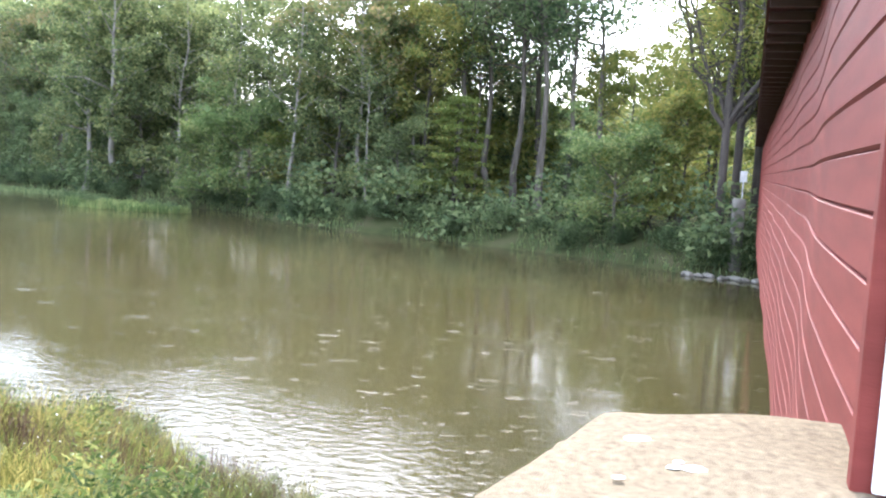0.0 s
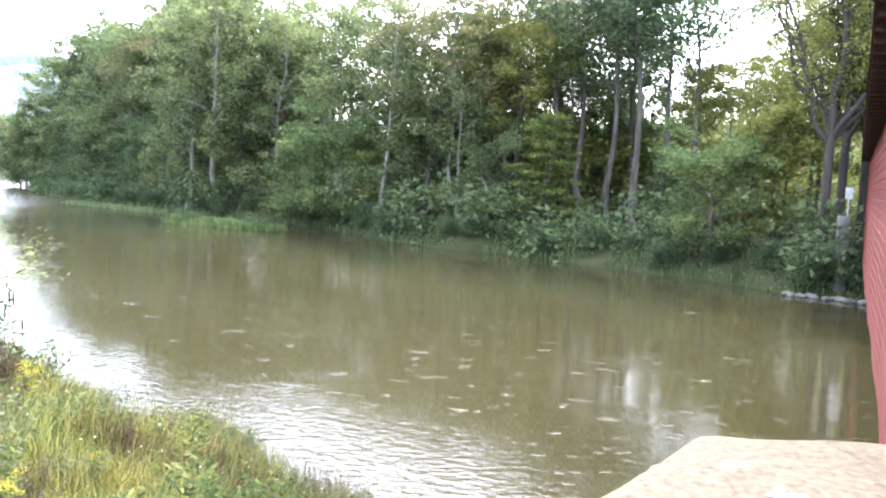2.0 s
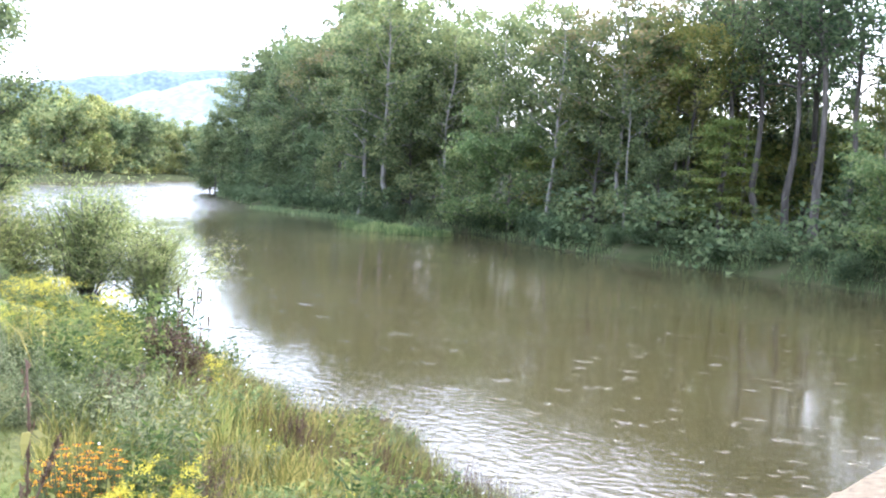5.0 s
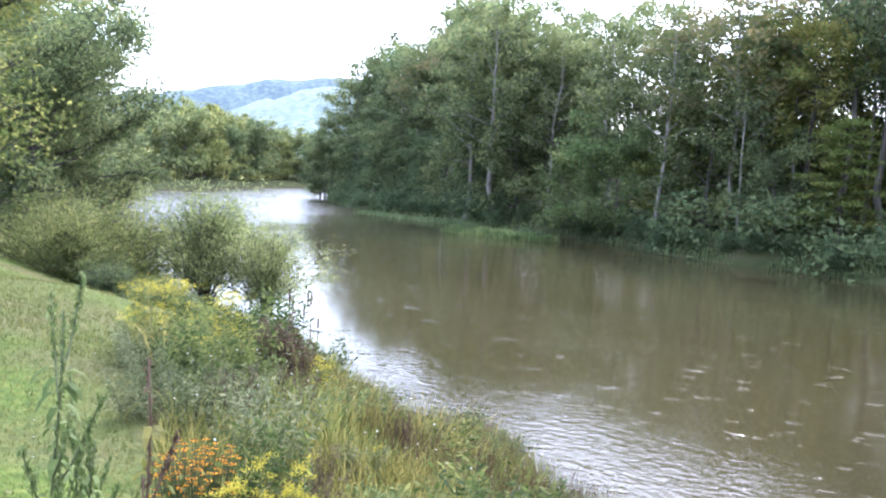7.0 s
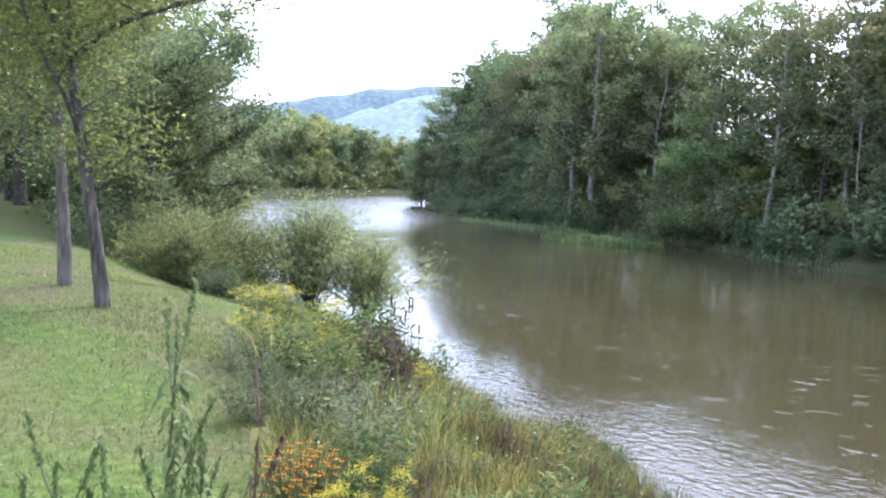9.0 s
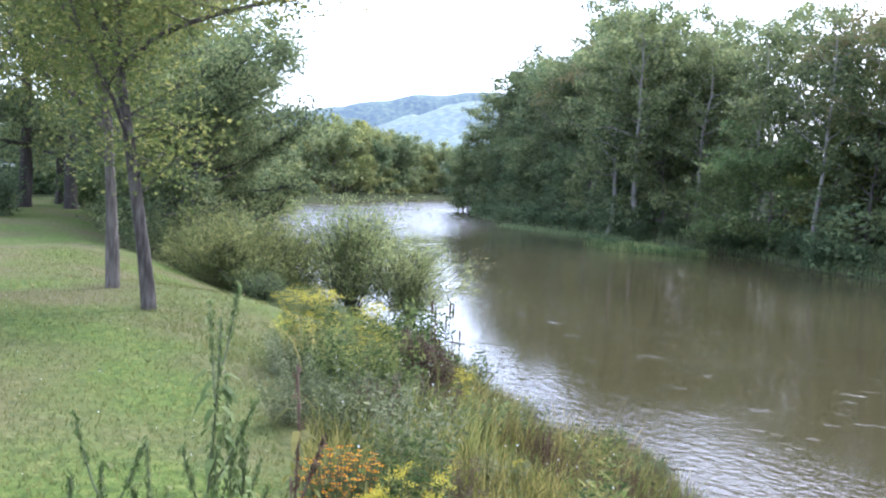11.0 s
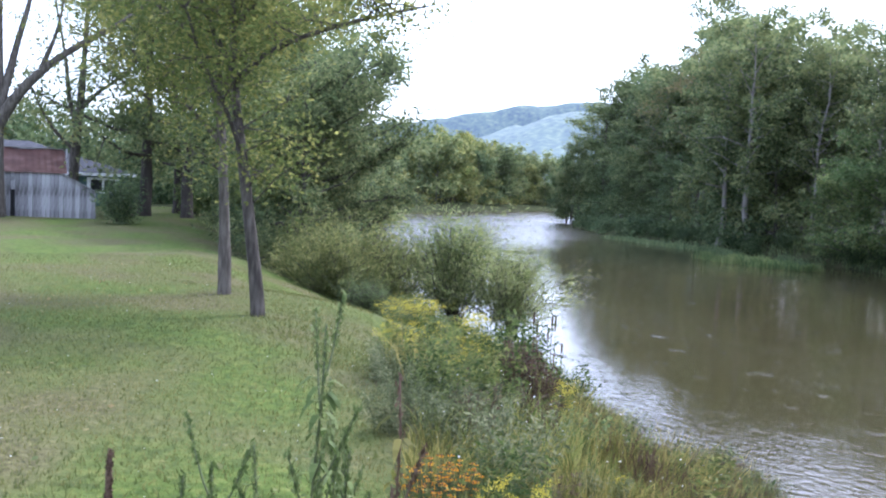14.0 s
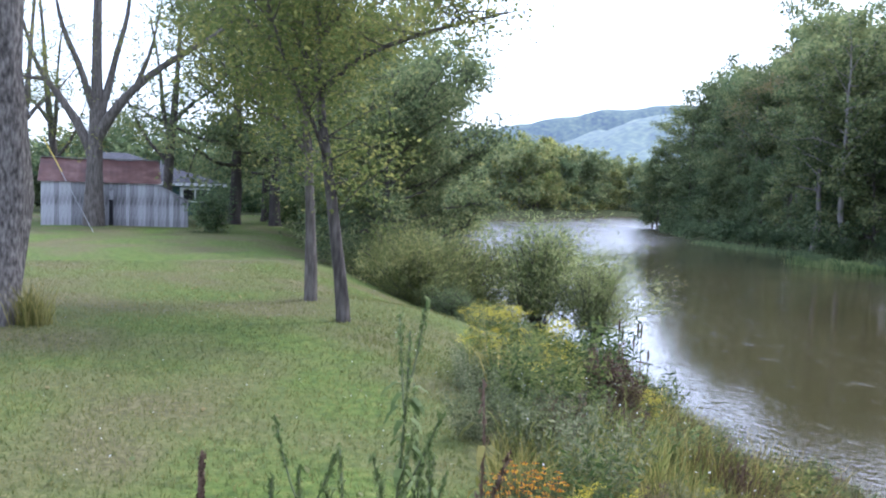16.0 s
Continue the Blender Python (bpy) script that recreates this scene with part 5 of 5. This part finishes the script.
BM = board_mesh()
for i in range(21):
    o = part("board", BM, None, bridge)
    o.location = (0, 0, 1.72 + i * 0.2065)
core = bmesh.new()
box_bm(WALL + 0.07, WALL + 0.2, NEAR_END, FAR_END, 1.7, 6.05, bm=core)
part("inner_wall", core, DARKWOOD, bridge)
part("opposite_wall", box_bm(WALL + 4.6, WALL + 4.75, NEAR_END, FAR_END, 1.7, 6.05), RED, bridge)
part("deck", box_bm(WALL + 0.2, WALL + 4.6, NEAR_END - 0.3, FAR_END, 2.45, 2.75), DARKWOOD, bridge)
part("corner_board", box_bm(WALL - 0.085, WALL + 0.05, NEAR_END - 0.085, NEAR_END + 0.0, 3.665, 6.1, 0.008), RED, bridge, "plain red corner board")
part("portal_trim", box_bm(WALL - 0.035, WALL + 0.22, NEAR_END - 0.117, NEAR_END - 0.089, 3.69, 6.1, 0.006), WHITE, bridge, "white painted portal trim")
for k in range(3):
    part("trim_bead", box_bm(WALL + 0.0 + k * 0.07, WALL + 0.03 + k * 0.07, NEAR_END - 0.13, NEAR_END - 0.118, 3.70, 6.1, 0.004), WHITE, bridge)
roof = bmesh.new()
EZ = 6.02
for s in (-1, 1):
    xm = WALL + 2.35
    xe = xm + s * (2.35 + 0.40)
    vs = [roof.verts.new(q) for q in ((xe, NEAR_END - 0.6, EZ), (xe, FAR_END + 0.6, EZ), (xm, FAR_END + 0.6, EZ + 1.9), (xm, NEAR_END - 0.6, EZ + 1.9),
                                      (xe, NEAR_END - 0.6, EZ + 0.09), (xe, FAR_END + 0.6, EZ + 0.09), (xm, FAR_END + 0.6, EZ + 1.99), (xm, NEAR_END - 0.6, EZ + 1.99))]
    for q in ((0, 1, 2, 3), (7, 6, 5, 4), (0, 4, 5, 1), (0, 3, 7, 4), (1, 5, 6, 2)):
        roof.faces.new([vs[i] for i in q])
bmesh.ops.recalc_face_normals(roof, faces=roof.faces)
part("roof", roof, DARKWOOD, bridge, "dark brown boarded eaves and roof")
RF = bmesh.new()
box_bm(WALL - 0.37, WALL + 0.03, -0.035, 0.035, EZ - 0.05, EZ + 0.03, 0.004, RF)
first = part("rafter_tail", RF, DARKWOOD, bridge)
first.location = (0, NEAR_END, 0)
for i in range(1, 60):
    o = part("rafter_tail", first.data, None, bridge)
    o.location = (0, NEAR_END + i * 0.7, 0)


def rough_block(name, outline, z0, z1, mat, label, cat, kind="", seed=0, rough=0.02):
    """A weathered masonry block over an outline, with worn, uneven edges."""
    bm = bmesh.new()
    vs = [bm.verts.new((x, y, z1)) for x, y in outline]
    top = bm.faces.new(vs)
    ext = bmesh.ops.extrude_face_region(bm, geom=[top])
    low = [g for g in ext["geom"] if isinstance(g, bmesh.types.BMVert)]
    for v in low:
        v.co.z = z0
    bmesh.ops.recalc_face_normals(bm, faces=bm.faces)
    bmesh.ops.bevel(bm, geom=[e for e in bm.edges if max(v.co.z for v in e.verts) > z1 - 0.01], offset=0.09, segments=3, profile=0.6, affect="EDGES")
    bmesh.ops.triangulate(bm, faces=bm.faces)
    for _ in range(4):
        long = [e for e in bm.edges if e.calc_length() > 0.22 and e.verts[0].co.z > z1 - 0.5 and e.verts[1].co.z > z1 - 0.5]
        if long:
            bmesh.ops.subdivide_edges(bm, edges=long, cuts=1)
            bmesh.ops.triangulate(bm, faces=bm.faces)
    for v in bm.verts:
        q = v.co * 3.1 + Vector((seed, 0, 0))
        v.co += Vector((noise.noise(q), noise.noise(q + Vector((9, 0, 0))), 0.6 * noise.noise(q + Vector((0, 9, 0))))) * rough
    for f in bm.faces:
        f.smooth = True
    ob = part(name, bm, mat)
    return tagged(ob, label, cat, kind=kind)


rough_block("abutment", [(0.57, 3.03), (1.15, 3.02), (1.85, 2.95), (2.6, 1.4), (0.25, 1.3), (-0.02, 1.85), (0.11, 2.18), (0.36, 2.64)], -0.6, 3.68, CONCRETE,
            "sunlit weathered concrete abutment with lichen stains", "abutment", "structure", 2, 0.045)
for x, y, s in ((0.63, 2.62, 0.034), (0.73, 2.37, 0.030), (0.675, 2.375, 0.018), (0.70, 2.42, 0.014), (0.50, 2.27, 0.015)):
    bm = bmesh.new()
    bmesh.ops.create_circle(bm, cap_ends=True, segments=14, radius=s)
    for v in bm.verts:
        v.co.x *= 1.25 * (1 + 0.3 * noise.noise(v.co * 40 + Vector((x * 9, y, 0))))
        v.co.y *= 0.9
    ex = bmesh.ops.extrude_face_region(bm, geom=list(bm.faces))
    for g in ex["geom"]:
        if isinstance(g, bmesh.types.BMVert):
            g.co.z += 0.003
            g.co.x *= 0.8
            g.co.y *= 0.8
    bmesh.ops.recalc_face_normals(bm, faces=bm.faces)
    o = part("white_splat", bm, SPLAT)
    o.location = (x, y, 3.685)
    tagged(o, "white dried splash on the concrete", "stain", "white splashes")

# sign, guard block and stones at the bridge's far end
sg = thing("road_sign", (13.42, 39.8, gz(13.42, 39.8) - 0.05), "small white road sign on a grey post", "sign", turn=-19)
zz = 4.32 - gz(13.42, 39.8)
part("post", box_bm(-0.03, 0.03, 0.0, 0.05, 0, zz + 0.5, 0.005), METAL, sg)
part("panel", box_bm(-0.15, 0.15, -0.03, -0.005, zz, zz + 0.5, 0.004), METAL, sg, "plain white sign panel")
gb_ = rough_block("guard_block", [(12.75, 38.6), (13.2, 38.5), (13.3, 39.2), (12.8, 39.3)], 0.3, 3.55, STONE, "pale concrete guard block by the bridge end", "block", seed=5, rough=0.03)
sr = random.Random(4)
rock = bmesh.new()
bmesh.ops.create_icosphere(rock, subdivisions=2, radius=0.5)
for v in rock.verts:
    v.co *= 1 + 0.35 * noise.noise(v.co * 2.2)
    v.co.z *= 0.6
rock_me = bpy.data.meshes.new("stone")
rock.to_mesh(rock_me)
rock.free()
rock_me.materials.append(STONE)
for x, y, s in ((12.6, 39.4, 0.75), (13.4, 38.9, 0.6), (14.4, 38.5, 0.6)):
    plant_bush(SHRUB[1], x, y, "green shrub by the bridge end", "bush", "shrubs on the far bank", x * 40, s)
for i in range(20):
    q = i / 19
    o = new("stone", rock_me)
    x, y = 10.9 + 3.9 * q + sr.uniform(-0.15, 0.15), 39.2 - 2.5 * q + sr.uniform(-0.35, 0.25)
    s = sr.uniform(0.14, 0.5)
    o.matrix_basis = pose(x, y, 0.06, 0, 0, sr.uniform(0, 360)) @ Matrix.Diagonal((s * 1.3, s, s, 1))
    tagged(o, "pale grey stone at the waterline", "stone", "shore stones")

# ---------------------------------------------------------------- barn, house, yard
BX, BY = -41.74, 17.98
barn = thing("old_barn", (BX, BY, 2.45), "small weathered grey board barn with a rusty tin roof", "barn", turn=66.5)
# local x runs along the front, local -y looks at the lawn
bw, bd, bh = 5.0, 4.2, 2.08
nb_ = 28
bmx = box_bm(-0.085, 0.085, -0.012, 0.012, 0, bh, 0.004)
first = part("wall_board", bmx, OLDWOOD, barn)
first.location = (-bw / 2 + 0.09, -bd / 2, 0)
for i in range(1, nb_):
    x = -bw / 2 + 0.09 + i * bw / nb_
    o = part("wall_board", first.data, None, barn)
    o.location = (x, -bd / 2 + 0.004 * sr.uniform(-1, 1), -0.03 * sr.uniform(0, 1))
    if 0.28 < x < 0.62:
        o.location.z = 1.25
        o.scale.z = 0.4
for sx in (-1, 1):
    part("gable_wall", box_bm(sx * bw / 2 - 0.02, sx * bw / 2 + 0.02, -bd / 2, bd / 2, -0.1, bh), OLDWOOD, barn)
part("rear_wall", box_bm(-bw / 2, bw / 2, bd / 2 - 0.03, bd / 2, -0.1, bh), OLDWOOD, barn)
# added solid box, painted near-black as the unlit inside of the barn
part("dark_interior", box_bm(-bw / 2 + 0.05, bw / 2 - 0.05, -bd / 2 + 0.05, bd / 2 - 0.05, -0.05, bh - 0.05), DARK, barn)
rf = bmesh.new()
rise, ov = 1.05, 0.16
for s in (-1, 1):
    n_c = 40
    prev = None
    for i in range(n_c + 1):
        x = -bw / 2 - ov + (bw + 2 * ov) * i / n_c
        wv_ = 0.018 * (i % 2)
        a_ = rf.verts.new((x, s * (bd / 2 + 0.14), bh - 0.06 + wv_))
        b_ = rf.verts.new((x, 0, bh + rise + wv_ + 0.03 * math.sin(i * 0.4)))
        if prev:
            rf.faces.new((prev[0], a_, b_, prev[1]) if s < 0 else (prev[1], b_, a_, prev[0]))
        prev = (a_, b_)
part("roof", rf, RUST, barn, "rusty red-brown corrugated tin")
part("ridge_cap", box_bm(-bw / 2 - ov, bw / 2 + ov, -0.12, 0.12, bh + rise + 0.02, bh + rise + 0.06, 0.01), STONE, barn, "pale worn ridge")
for sx in (-1, 1):
    g = bmesh.new()
    vs = [g.verts.new(q) for q in ((sx * bw / 2, -bd / 2, bh - 0.05), (sx * bw / 2, bd / 2, bh - 0.05), (sx * bw / 2, 0, bh + rise - 0.04))]
    g.faces.new(vs)
    e_ = bmesh.ops.extrude_face_region(g, geom=list(g.faces))
    for q in e_["geom"]:
        if isinstance(q, bmesh.types.BMVert):
            q.co.x -= sx * 0.03
    bmesh.ops.recalc_face_normals(g, faces=g.faces)
    part("gable", g, OLDWOOD, barn)
# lean-to at the right end
for i in range(8):
    h_ = bh - 0.12 - 0.75 * i / 8
    o = part("lean_to_board", box_bm(-0.088, 0.088, -0.012, 0.012, 0, h_, 0.004), OLDWOOD, barn)
    o.location = (bw / 2 + 0.12 + i * 0.165, -bd / 2 + 0.05, -0.03)
lt = bmesh.new()
vs = [lt.verts.new(q) for q in ((bw / 2, -bd / 2 - 0.1, bh - 0.06), (bw / 2 + 1.5, -bd / 2 - 0.1, bh - 0.86), (bw / 2 + 1.5, bd / 2, bh - 0.86), (bw / 2, bd / 2, bh - 0.06))]
lt.faces.new(vs)
e_ = bmesh.ops.extrude_face_region(lt, geom=list(lt.faces))
for q in e_["geom"]:
    if isinstance(q, bmesh.types.BMVert):
        q.co.z -= 0.04
bmesh.ops.recalc_face_normals(lt, faces=lt.faces)
part("lean_to_roof", lt, OLDWOOD, barn)
part("lean_to_end", box_bm(bw / 2 + 1.36, bw / 2 + 1.4, -bd / 2 + 0.08, bd / 2, -0.1, 1.2), OLDWOOD, barn)

house = thing("house", (-53.75, 25.6, 2.32), "low dark-green house with a grey hipped roof and white trim", "house", turn=66.5)
hw, hd, he, hr = 10.0, 8.0, 2.25, 4.2
# local x along the front; its right corner stands furthest from the barn
part("wall", box_bm(-hw / 2, hw / 2, 0, hd, -0.2, he), SIDING, house)
hp = bmesh.new()
o_ = 0.45
q = [hp.verts.new(p) for p in ((-hw / 2 - o_, -o_, he), (hw / 2 + o_, -o_, he), (hw / 2 + o_, hd + o_, he), (-hw / 2 - o_, hd + o_, he), (-hw / 2 + 2.5, hd / 2, hr), (hw / 2 - 5.6, hd / 2, hr))]
for f in ((0, 1, 5, 4), (1, 2, 5), (2, 3, 4, 5), (3, 0, 4), (3, 2, 1, 0)):
    hp.faces.new([q[i] for i in f])
part("roof", hp, SHINGLE, house, "grey shingle hipped roof")
part("fascia", box_bm(-hw / 2 - o_, hw / 2 + o_, -o_ - 0.03, -o_, he - 0.16, he + 0.02), WHITE, house)
part("fascia", box_bm(hw / 2 + o_, hw / 2 + o_ + 0.03, -o_, hd + o_, he - 0.16, he + 0.02), WHITE, house)
part("vent_pipe", box_bm(hw / 2 - 3.6, hw / 2 - 3.5, 1.6, 1.7, he + 0.5, he + 1.5), METAL, house)
for wx in (hw / 2 - 1.5, hw / 2 - 6.5):
    wf = part("window", box_bm(wx - 0.95, wx + 0.95, -0.05, 0.05, 1.02, 1.98, 0.01), WHITE, house, "white-framed window")
    for s in (-1, 1):
        part("pane", box_bm(wx + s * 0.40 - 0.34, wx + s * 0.40 + 0.34, -0.065, -0.052, 1.15, 1.85), DARK, wf)

gw = thing("guy_wire", (-35.0, 14.8, 2.45), "slanting pole guy wire with a yellow guard", "wire")
w = Build()
w.tube([(0, 0, -0.05), (-0.7, -1.75, 3.75), (-2.2, -5.5, 11.6)], [0.012, 0.012, 0.012], 6)
part("wire", w.mesh("wire", METAL), None, gw)
w = Build()
w.tube([(-0.45, -1.12, 2.42), (-0.70, -1.74, 3.74)], [0.02, 0.02], 8)
part("guard", w.mesh("guard", YELLOWP), None, gw, "yellow plastic guard")
o = new("boulder", rock_me)
o.matrix_basis = pose(-46.5, 15.4, 2.7, 0, 0, 30) @ Matrix.Diagonal((1.5, 1.2, 1.8, 1))
tagged(o, "pale boulder beside the barn", "rock")
tuft = Build()
tp_ = np.stack([fr.normal(size=260) * 0.16 - 12.35, fr.normal(size=260) * 0.12 + 4.35, np.full(260, 2.48)], 1)
blades(tuft, tp_, 0.6, 0.012, fr, 0.8)
tagged(new("grass_tuft", tuft.mesh("grass_tuft", STRAW)), "pale dry grass tuft at the big tree's foot", "grass", kind="stuff")
